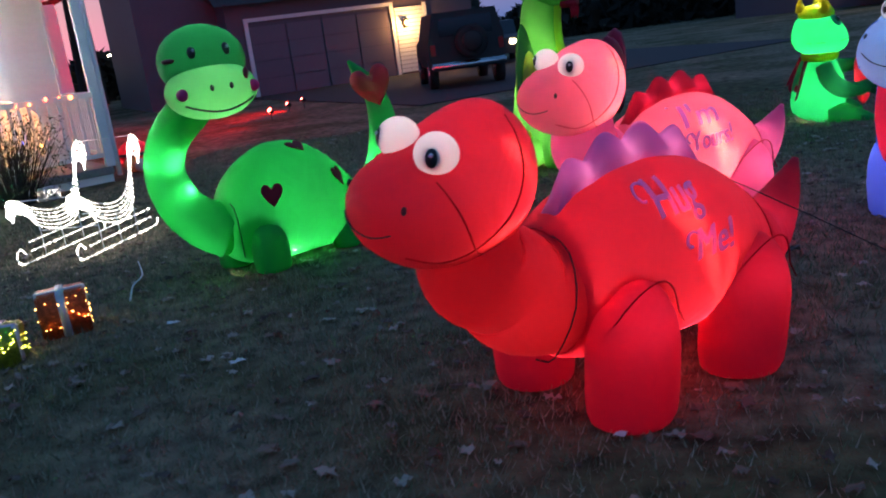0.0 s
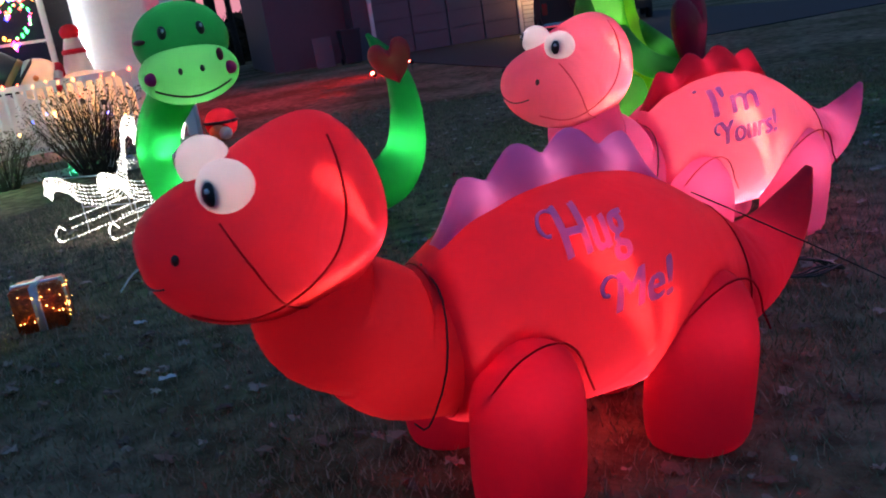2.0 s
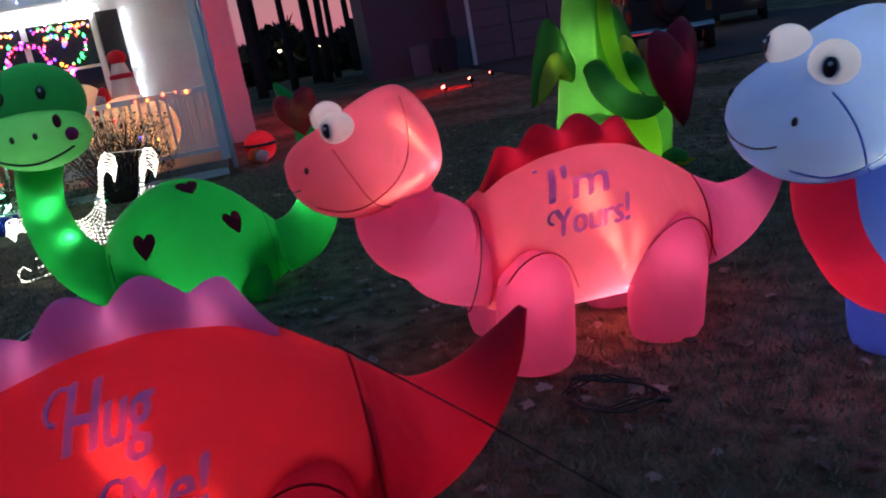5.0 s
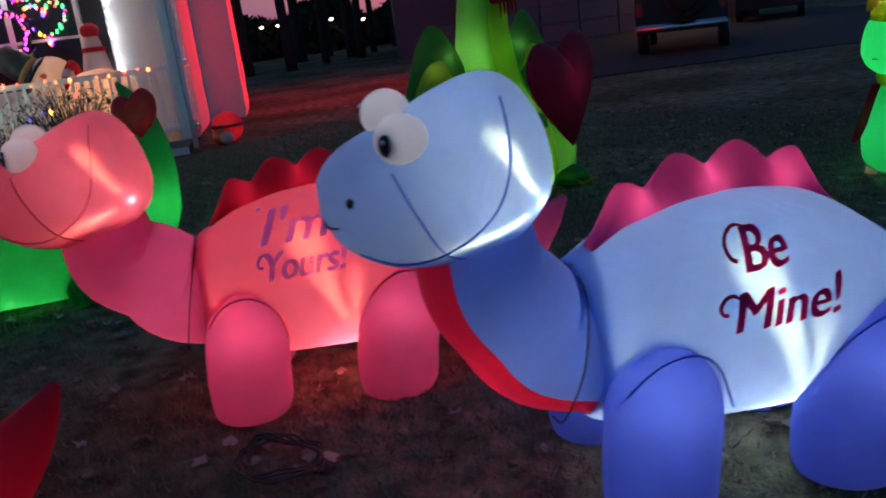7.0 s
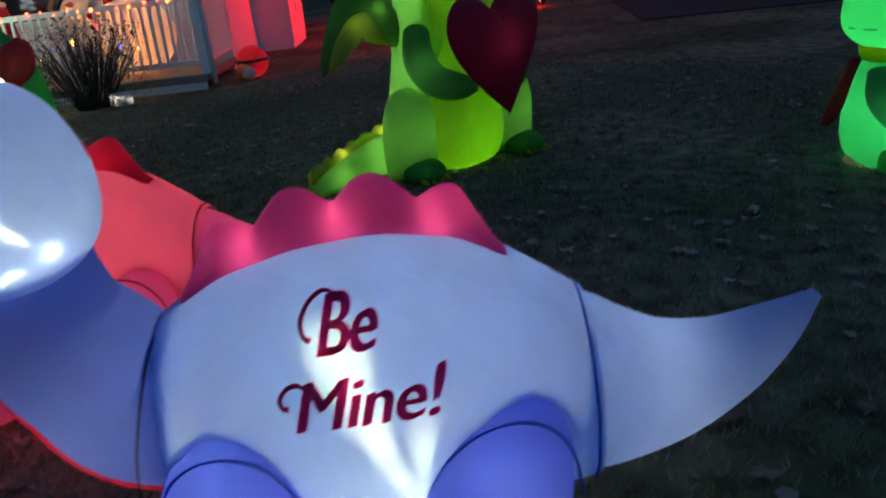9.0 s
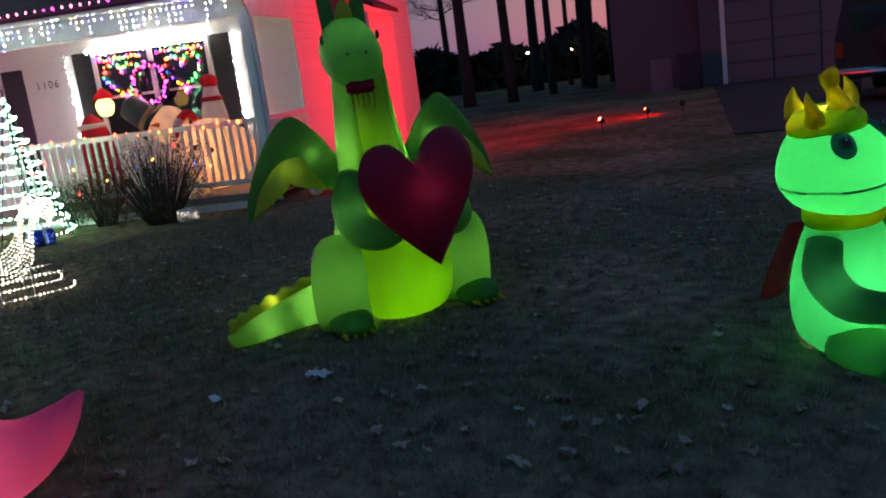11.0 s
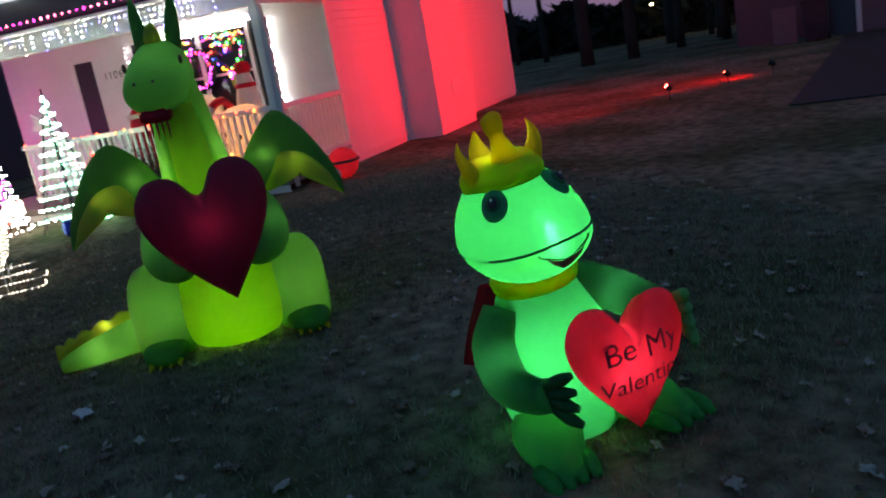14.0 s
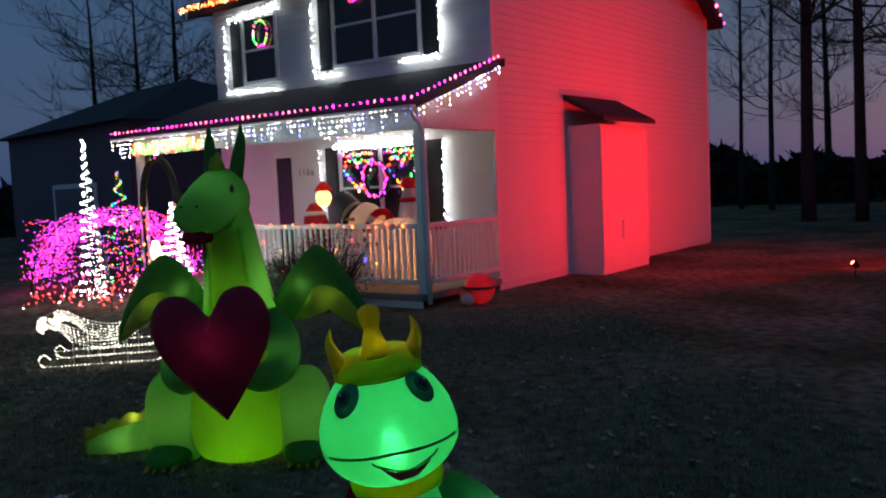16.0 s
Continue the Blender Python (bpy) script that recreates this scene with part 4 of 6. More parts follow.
    hh = heart(0.635, 0.20, cloth_wine, t, pose(0.60, 0.0, 0.75, 0, -7, 88), "heart", "dark red cushion heart")
    lamp("led", at @ Vector((0.60, 0.0, 0.80)), 0.35, (1, 0.9, 0.85))
    # tail along the ground with a lime ridge
    tl = [(-0.12, -0.25, 0.15), (-0.13, -0.48, 0.125), (-0.09, -0.70, 0.10), (-0.03, -0.90, 0.075), (0.01, -1.03, 0.055)]
    part("tail", tube(tl, [0.15, 0.125, 0.10, 0.075, 0.045], 20, 5, side_up=(1, 0, 0)), cloth_leaf, t)
    rows = []
    for i, (x, y, z) in enumerate(smooth_rows(tl, 8)):
        h = 0.10 + 0.045 * abs(math.sin(i * 0.75))
        r = float(np.interp(i, [0, 32], [0.15, 0.04]))
        rows.append([Vector((x + 0.025 * math.cos(a), y, z + r * 0.7 + h * (0.5 + 0.5 * math.sin(a)) * 0.7)) for a in (2 * math.pi * k / 8 for k in range(8))])
    part("tail_ridge", rings_mesh(rows), cloth_lime, t, "lime scalloped tail ridge")
    for (x, y, z), k in (((0.16, 0.02, 0.16), 1.0), ((0.0, 0, 0.55), 0.55), ((-0.02, -0.02, 1.0), 0.35), ((0.13, -0.10, 1.56), 0.11)):
        lamp("led", at @ Vector((x, y, z)), 5.6 * k, (1, 1, 0.8))
    spot("diode", at @ Vector((0.28, 0.0, 0.06)), at @ Vector((0.40, 0.0, 0.45)), 5, (1, 1, 0.75), 55, 1.0)
    for s in (-1, 1):
        lamp("led", at @ Vector((0.17, s * 0.40, 0.3)), 0.75, (1, 1, 0.8))
        lamp("led", at @ Vector((0.30, s * 0.305, 0.645)), 0.22, (1, 1, 0.8), 0.04)
        lamp("led", at @ Vector((0.30, s * 0.41, 0.075)), 0.10, (1, 1, 0.8), 0.03)
    lamp("led", at @ Vector((-0.12, -0.5, 0.125)), 1.0, (1, 1, 0.8))
    lamp("led", at @ Vector((-0.05, -0.82, 0.085)), 0.35, (1, 1, 0.8))
    for y, z in ((-0.42, 0.27), (-0.75, 0.21)):
        lamp("led", at @ Vector((-0.12 if y > -0.5 else -0.075, y, z)), 0.06, (1, 1, 0.8), 0.02)


dragon()


# ---------------------------------------------------------------- frog with crown, cape and heart
def frog():
    at = pose(3.25, 10.07, 0, 7, 0, 3) @ Matrix.Scale(1.1, 4)
    t = thing("inflatable_frog", at, "bright green inflatable frog with yellow crown, red cape and red heart", "inflatable")
    part("body", hose([(0, 0, 0.02), (0.01, 0, 0.07), (0.02, 0, 0.2), (0.02, 0, 0.36), (0.02, 0, 0.48), (0.03, 0, 0.58)], [0.17, 0.215, 0.235, 0.215, 0.175, 0.13], 0, 360, 32, 5), cloth_frog, t)
    part("collar", tube([(0.03, 0, 0.565), (0.03, 0, 0.60), (0.03, 0, 0.635)], [0.15, 0.16, 0.15], 28, 2), cloth_yellow, t, "yellow collar")

    def skew(k):
        """The head is wide at the jaw and narrow at the brow."""
        return 1.06 - 0.20 * k if k > -0.35 else 1.13

    def wide(x, z):
        xs = [q[0] for q in st]
        top, bot = (float(np.interp(x, xs, [q[i] for q in st])) for i in (1, 2))
        return half_width(st, x, z) * skew((z - (top + bot) / 2) / max((top - bot) / 2, 1e-3))

    st = [(-0.20, 0.84, 0.72, 0.06), (-0.165, 0.93, 0.66, 0.13), (-0.08, 1.0, 0.61, 0.19), (0.03, 1.015, 0.595, 0.215), (0.12, 0.965, 0.60, 0.205), (0.19, 0.89, 0.62, 0.17), (0.24, 0.81, 0.66, 0.11), (0.255, 0.76, 0.70, 0.05)]
    rings = []
    for x, top, bot, hw in smooth_rows(st, 5):
        ring = []
        for k in range(36):
            a = 2 * math.pi * k / 36
            z = math.sin(a)
            ring.append(Vector((x, max(hw, 0.004) * math.cos(a) * skew(z), (top + bot) / 2 + (top - bot) / 2 * z)))
        rings.append(ring)
    head = part("head", rings_mesh(rings), cloth_frog, t)

    def skin(y, z, out=0.003):
        x = 0.0
        while x < 0.254 and wide(x, z) > abs(y):
            x += 0.002
        return (x + out, y, z)

    line = [(-0.12, -wide(-0.12, 0.745) - 0.003, 0.745), (0.0, -wide(0, 0.745) - 0.003, 0.745)]
    line += [skin(y, 0.745) for y in np.linspace(-0.20, 0.20, 17)]
    line += [(0.0, wide(0, 0.745) + 0.003, 0.745), (-0.12, wide(-0.12, 0.745) + 0.003, 0.745)]
    wire(line, 0.0045, thread_green, head, n=1)
    # open smile
    bm = bmesh.new()
    up, dn = [], []
    for k in range(15):
        y = -0.085 + 0.17 * k / 14 + 0.03
        q = 1 - ((y - 0.03) / 0.085) ** 2
        up.append(bm.verts.new(skin(y, 0.712 - 0.030 * q, 0.005)))
        dn.append(bm.verts.new(skin(y, 0.714 - 0.062 * q, 0.005)))
    for i in range(14):
        bm.faces.new((up[i], up[i + 1], dn[i + 1], dn[i]))
    part("mouth", bm, print_wine, head, "dark red open smile")
    wire([skin(-0.075, 0.728), skin(-0.055, 0.713), skin(0.03, 0.683), skin(0.115, 0.713), skin(0.135, 0.728)], 0.003, thread_green, head, n=4)
    for s in (-1, 1):
        q = Vector(skin(s * 0.118, 0.905, -0.012))
        tilt = Matrix.Rotation(radians(s * 38), 4, "Z") @ Matrix.Rotation(radians(-38), 4, "Y")
        out = tilt @ Vector((1, 0, 0))
        e = part("eye", ball(q, (0.028, 0.046, 0.060), seg=18, rows=12, turn=tilt), cloth_eye_green, head, "muted green eye patch")
        i = part("iris", ball(q + out * 0.024, (0.010, 0.027, 0.029), seg=14, rows=10, turn=tilt), thread_green, e)
        part("pupil", ball(q + out * 0.031, (0.007, 0.018, 0.020), seg=12, rows=8, turn=tilt), print_black, e)
        part("glint", ball(q + out * 0.038 + Vector((0, 0, 0.008)), (0.003, 0.004, 0.005), seg=8, rows=6), paint_white, e)
    # crown with three tall points
    cr = part("crown", tube([(-0.005, 0, 0.945), (-0.005, 0, 0.985), (-0.005, 0, 1.03)], [0.148, 0.148, 0.112], 28, 3), cloth_yellow, t, "yellow crown with tall points")
    part("point", tube([(0.06, 0, 1.01), (0.05, 0, 1.06), (0.035, 0, 1.105), (0.03, 0, 1.13), (0.025, 0, 1.17), (0.02, 0, 1.18)], [0.062, 0.040, 0.026, 0.034, 0.036, 0.015], 12, 4, flat=1.0), cloth_yellow, cr)
    for y in (0.125, -0.125):
        part("point", tube([(0.02, y * 0.9, 0.985), (0.03, y * 1.08, 1.04), (0.02, y * 1.16, 1.085), (0.01, y * 1.08, 1.125)], [0.050, 0.034, 0.020, 0.003], 12, 4, flat=0.7), cloth_yellow, cr)
    part("point", tube([(-0.13, 0, 1.0), (-0.14, 0, 1.06), (-0.13, 0, 1.12)], [0.05, 0.03, 0.004], 12, 4), cloth_yellow, cr)
    lamp("led", at @ Vector((0.0, 0, 1.025)), 1.1, (1, 1, 0.9), 0.03)
    # cape behind
    rows = []
    for i in range(13):
        u = i / 12
        z = 0.58 - 0.30 * u
        rows.append([Vector((-0.13 - 0.10 * u + 0.04 * math.cos(v * 1.4) + 0.015 * math.sin(9 * v), 0.22 * v * (0.6 + 0.5 * u) - 0.02, z + 0.03 * math.sin(v * 6 + u * 3) * u)) for v in (k / 8 - 1 for k in range(17))])
    bm = rings_mesh(rows, False, False, closed=False)
    bmesh.ops.solidify(bm, geom=bm.faces[:], thickness=0.012)
    part("cape", bm, cloth_crimson, t, "dark red cape")
    for s in (-1, 1):
        a = part("arm", tube([(0.03, s * 0.155, 0.52), (0.06, s * 0.235, 0.42), (0.16, s * 0.265, 0.33), (0.29, s * 0.245, 0.31), (0.38, s * 0.22, 0.33)] if s < 0 else [(0.03, s * 0.155, 0.52), (0.10, s * 0.235, 0.46), (0.22, s * 0.275, 0.42), (0.34, s * 0.28, 0.42), (0.42, s * 0.28, 0.43)], [0.07, 0.078, 0.075, 0.062, 0.055], 18, 4), cloth_dark_green, t)
        for k in range(4):
            b = (0.38, s * 0.22, 0.33) if s < 0 else (0.42, 0.28, 0.43)
            dz = 0.045 * (k - 1.5)
            part("finger", tube([(b[0], b[1], b[2] + dz * 0.5), (b[0] + 0.06, b[1] - s * 0.01, b[2] + dz), (b[0] + 0.10, b[1] - s * 0.03, b[2] + dz * 1.3)], [0.025, 0.022, 0.012], 10, 3), cloth_dark_green if s < 0 else cloth_pale_green, a)
        f = part("foot", tube([(0.08, s * 0.15, 0.085), (0.20, s * 0.19, 0.085), (0.33, s * 0.225, 0.06), (0.42, s * 0.245, 0.04)], [0.085, 0.09, 0.06, 0.03], 18, 4, flat=1.35), cloth_green, t, "muted green webbed foot")
        for k in range(4):
            y = s * 0.225 + 0.05 * (k - 1.5)
            part("toe", tube([(0.31, y, 0.05), (0.40, y + s * 0.01, 0.045), (0.445, y + s * 0.015, 0.03)], [0.035, 0.03, 0.012], 10, 3), cloth_green, f)
    hm = pose(0.42, 0.06, 0.34, 0, 4, 84)
    h = heart(0.40, 0.15, cloth_red, t, hm, "heart", "glossy red heart with dark lettering")
    for q in ((0.12, -0.255, 0.36), (0.16, 0.255, 0.44), (0.20, 0.19, 0.09), (0.20, -0.19, 0.09)):
        lamp("led", at @ Vector(q), 0.28 if q[2] > 0.2 else 0.06, (1, 1, 0.9), 0.03)
    for text, size, x0, z0 in (("Be", 0.105, -0.065, 0.035), ("My", 0.105, 0.085, 0.035), ("Valentine", 0.082, 0.01, -0.065)):
        bm = words(text, size)
        for v in bm.verts:
            x, z = x0 + v.co.x, z0 + v.co.y + v.co.x * 0.10
            d = min(0.96, math.sqrt((x / 0.19) ** 2 + ((z - 0.02) / 0.20) ** 2))
            v.co = Vector((x, -0.075 * math.sqrt(1 - d * d) - 0.010, z))
        part("lettering", bm, print_wine, h, smooth=False)
    for (x, y, z), k in (((0.05, 0.0, 0.28), 1.15), ((0.03, 0, 0.74), 1.15)):
        lamp("led", at @ Vector((x, y, z)), 2.2 * k, (1, 1, 0.95))
    spot("diode", at @ Vector(skin(0.0, 0.735, -0.028)), at @ Vector(skin(0.0, 0.80, 0.006)), 26, (1, 1, 1), 16, 1.0)
    spot("diode", at @ Vector(skin(0.0, 0.735, -0.028)), at @ Vector(skin(0.0, 0.88, 0.006)), 60, (1, 1, 1), 12, 1.0)
    lamp("led", at @ Vector(skin(0.0, 0.735, -0.022)), 0.14, (1, 1, 1), 0.006)
    spot("diode", at @ Vector((0.16, -0.10, 0.20)), at @ Vector((0.19, -0.14, 0.46)), 2.2, (1, 1, 1), 45, 1.0)
    lamp("led", at @ Vector((0.41, 0.05, 0.36)), 0.5, (1, 0.95, 0.9))
    lamp("led", at @ Vector((0.45, 0.0, 0.33)), 0.06, (1, 1, 1), 0.01)


frog()


# ---------------------------------------------------------------- lights and figures on and before the porch
random.seed(5)
light_string("roofline_lights", along([(PX0, -2.33, 2.90), (PX1, -2.33, 2.90), (PX1 + 0.03, -0.1, 3.66)], 0.13), 0.019, bulb_pink, HOUSE, "pink bulbs along the porch roof edge", [(PX0, -2.325, 2.89), (PX1, -2.325, 2.89)], print_black)
ice = []
x = PX0
while x < PX1:
    k = random.choice((1, 2, 3, 4, 5))
    for i in range(k):
        ice.append((x + random.uniform(-0.01, 0.01), -2.32 + random.uniform(-0.02, 0.02), 2.76 - 0.075 * i))
    x += 0.085
y = -2.2
while y < -0.1:
    for i in range(random.choice((1, 2, 3))):
        ice.append((PX1 + 0.02, y, 2.74 + (y + 2.2) * 0.36 - 0.08 * i))
    y += 0.10
light_string("icicle_lights", ice, 0.0125, bulb_icicle, HOUSE, "white and blue icicle lights under the roof edge")
light_string("letter_sign", [(random.uniform(-6.7, -4.6), -2.06, random.uniform(2.5, 2.7)) for _ in range(150)], 0.02, glow("red and green sign bulb", [RED, GREEN, GREEN, (1, 0.15, 0.05)], 5), HOUSE, "red and green lit lettering on the porch beam")
rim_w = along([(-3.76, -0.10, 1.05), (-3.76, -0.10, 2.50)], 0.045, 0.025) + along([(-0.93, -0.10, 1.05), (-0.93, -0.10, 2.50)], 0.035, 0.03)
rim_w += along([(-3.4, -0.10, 2.50), (-1.3, -0.10, 2.50)], 0.022, 0.06) + along([(-3.4, -0.10, 2.44), (-1.3, -0.10, 2.44)], 0.04, 0.05)
light_string("window_lights", rim_w, 0.0135, bulb_white, HOUSE, "cool white lights round the porch window", group="window light strings")
up = along([(-3.78, -0.10, 3.80), (-3.78, -0.10, 5.3)], 0.04, 0.03) + along([(-0.90, -0.10, 3.85), (-0.90, -0.10, 5.3)], 0.04, 0.03) + along([(-3.75, -0.10, 3.76), (-3.1, -0.10, 3.76)], 0.03, 0.03) + along([(-1.75, -0.10, 3.80), (-0.95, -0.10, 3.80)], 0.025, 0.04)
light_string("window_lights", up, 0.014, bulb_white, HOUSE, "cool white lights round the wide upper window", group="window light strings")
up = along([(-6.20, -0.10, 3.72), (-6.20, -0.10, 5.05)], 0.05, 0.03) + along([(-6.2, -0.10, 3.70), (-4.75, -0.10, 3.66)], 0.035, 0.035) + along([(-6.1, -0.10, 5.08), (-4.72, -0.10, 5.2)], 0.02, 0.06)
light_string("window_lights", up, 0.014, bulb_white, HOUSE, "cool white lights round the narrow upper window", group="window light strings")
light_string("eave_lights", along([(-7.2, -0.42, 5.42), (-5.4, -0.42, 5.42)], 0.02, 0.05), 0.016, glow("amber and red bulb", [(1, 0.35, 0.05), RED, (1, 0.5, 0.2)], 6), HOUSE, "amber and red lights along the upper eave")
light_string("gable_lights", along([(0.32, DEPTH + 0.42, EAVE - 0.1), (0.32, DEPTH * 0.62, EAVE + 2.5)], 0.3), 0.03, bulb_pink, HOUSE, "pink bulbs up the gable edge")
# coloured heart curtains in the porch window
for cx in (-2.86, -1.83):
    pts = []
    for i in range(30):
        a = 2 * math.pi * i / 30
        hx, hz = 16 * math.sin(a) ** 3 / 16, (13 * math.cos(a) - 5 * math.cos(2 * a) - 2 * math.cos(3 * a) - math.cos(4 * a)) / 16
        pts += [(cx + 0.30 * hx + random.uniform(-0.03, 0.03), -0.085, 2.0 + 0.30 * hz + random.uniform(-0.03, 0.03)) for _ in range(2)]
    pts += along([(cx - 0.42, -0.085, 2.32), (cx + 0.42, -0.085, 2.32)], 0.03, 0.03)
    light_string("heart_lights", pts, 0.019, bulb_mixed, HOUSE, "many-coloured heart of lights in the window", group="window hearts")
for cx, cz in ((-2.75, 5.2), (-1.85, 5.25), (-5.2, 4.75)):
    pts = [(cx + 0.2 * math.cos(a) + random.uniform(-0.02, 0.02), -0.085, cz + 0.24 * math.sin(a) + random.uniform(-0.02, 0.02)) for a in (i * 0.17 for i in range(37))]
    light_string("heart_lights", pts, 0.017, bulb_mixed, HOUSE, "many-coloured ring of lights in an upper window", group="window hearts")
wr = thing("wreath", HOUSE, "dark wreath with magenta lights on the window", "wreath")
ringp = [(-2.36 + 0.27 * math.cos(a), -0.16, 1.86 + 0.30 * math.sin(a)) for a in (2 * math.pi * i / 24 for i in range(25))]
part("ring", tube(ringp, [0.05] * 25, 8, 1), woods, wr)
part("bulb_chain", bulbs([(p[0] + random.uniform(-0.04, 0.04), -0.22, p[2] + random.uniform(-0.04, 0.04)) for p in ringp for _ in range(2)], 0.018), bulb_violet, wr, smooth=False)["kind"] = "stuff"

# toppled snowman on the porch behind the rail
sm = HOUSE @ pose(-1.55, -1.25, 0)
s = thing("inflatable_snowman", sm, "toppled inflatable snowman with a black hat and striped scarf", "inflatable")
part("body", ball((0.45, 0.15, 0.72), (0.62, 0.42, 0.52), seg=28, rows=18), cloth_white, s)
part("head", ball((-0.10, 0.0, 1.22), (0.30, 0.28, 0.27), seg=24, rows=16), cloth_white, s)
sc = part("scarf", tube([(0.10, -0.27, 1.05), (0.16, -0.12, 1.28), (0.18, 0.12, 1.34), (0.2, 0.30, 1.2)], [0.05, 0.06, 0.06, 0.05], 12, 3), cloth_red, s, "red and white striped scarf")
part("stripe", tube([(0.13, -0.21, 1.17), (0.15, -0.14, 1.26)], [0.062, 0.064], 12, 1), cloth_white, sc)
hat = part("hat", tube([(-0.30, 0.0, 1.27), (-0.36, 0.0, 1.32), (-0.66, 0.0, 1.55), (-0.68, 0, 1.56)], [0.20, 0.20, 0.18, 0.05], 22, 2), shutter_black, s, "black top hat with orange band")
part("brim", tube([(-0.27, 0.0, 1.25), (-0.30, 0.0, 1.275)], [0.29, 0.29], 24, 1), shutter_black, hat)
part("band", tube([(-0.34, 0.0, 1.303), (-0.40, 0.0, 1.35)], [0.205, 0.203], 24, 1), cloth_orange, hat)
part("nose", tube([(-0.12, -0.26, 1.24), (-0.14, -0.44, 1.25)], [0.04, 0.006], 10, 2), cloth_orange, s)
for i in range(3):
    part("button", ball((0.1 + 0.25 * i, -0.26 + 0.0 * i, 0.92 - 0.06 * i), (0.04, 0.025, 0.04), seg=10, rows=8), print_black, s)
lamp("led", sm @ Vector((0.45, 0.1, 0.75)), 7, (1, 0.42, 0.12), 0.06)
lamp("led", sm @ Vector((-0.08, 0.0, 1.2)), 1.6, (1, 0.42, 0.12), 0.05)
b = thing("inflatable_bird", HOUSE @ pose(-1.12, -0.8, 0), "upright white inflatable figure with a red hat", "inflatable")
part("body", tube([(0, 0, 0.2), (0, 0, 0.7), (0, 0, 1.2), (0, 0, 1.55), (0, 0, 1.72)], [0.2, 0.24, 0.2, 0.13, 0.08], 20, 4), cloth_white, b)
part("hat", ball((0.0, 0, 1.76), (0.13, 0.13, 0.11), seg=18, rows=12), cloth_red, b)
part("scarf", tube([(0.12 * math.cos(a), 0.12 * math.sin(a), 1.5) for a in (2 * math.pi * i / 12 for i in range(13))], [0.045] * 13, 8, 1), cloth_red, b)
ln = thing("lantern_figure", HOUSE @ pose(-2.62, -1.15, 0), "red inflatable figure holding a glowing yellow lantern", "inflatable")
part("body", tube([(-0.25, 0, 0.2), (-0.25, 0, 0.6), (-0.25, 0, 1.1), (-0.28, 0, 1.36), (-0.3, 0, 1.5)], [0.24, 0.27, 0.22, 0.16, 0.05], 20, 4), cloth_red, ln)
part("trim", tube([(-0.28 + 0.17 * math.cos(a), 0.17 * math.sin(a), 1.33) for a in (2 * math.pi * i / 12 for i in range(13))], [0.04] * 13, 8, 1), cloth_white, ln)
g1 = part("lantern", tube([(0.05, -0.1, 1.45), (0.05, -0.1, 1.49), (0.05, -0.1, 1.62), (0.05, -0.1, 1.72)], [0.05, 0.10, 0.13, 0.06], 14, 3), glow("yellow lantern", [(1, 0.62, 0.16)], 2.2), ln, "glowing yellow lantern")
part("roof", tube([(0.05, -0.1, 1.70), (0.05, -0.1, 1.75), (0.05, -0.1, 1.86)], [0.15, 0.13, 0.02], 14, 2), cloth_red, g1)
# slumped figure by the post
f = thing("inflatable_santa", pose(-5.55, 11.42, 0, 0, 0, -20), "small slumped red and white inflatable figure on the grass", "inflatable")
part("body", ball((0, 0, 0.22), (0.26, 0.22, 0.22), seg=24, rows=16), cloth_red, f)
part("face", ball((0.13, -0.14, 0.12), (0.15, 0.13, 0.11), seg=18, rows=12), cloth_orange, f)
part("beard", ball((0.26, -0.12, 0.10), (0.10, 0.10, 0.09), seg=16, rows=10), cloth_white, f)
part("belt", tube([(0.265 * math.cos(a), 0.225 * math.sin(a), 0.25) for a in (2 * math.pi * i / 20 for i in range(21))], [0.022] * 21, 8, 1), print_black, f)
lamp("led", (-5.52, 11.38, 0.2), 0.9, (1, 0.8, 0.6), 0.04)


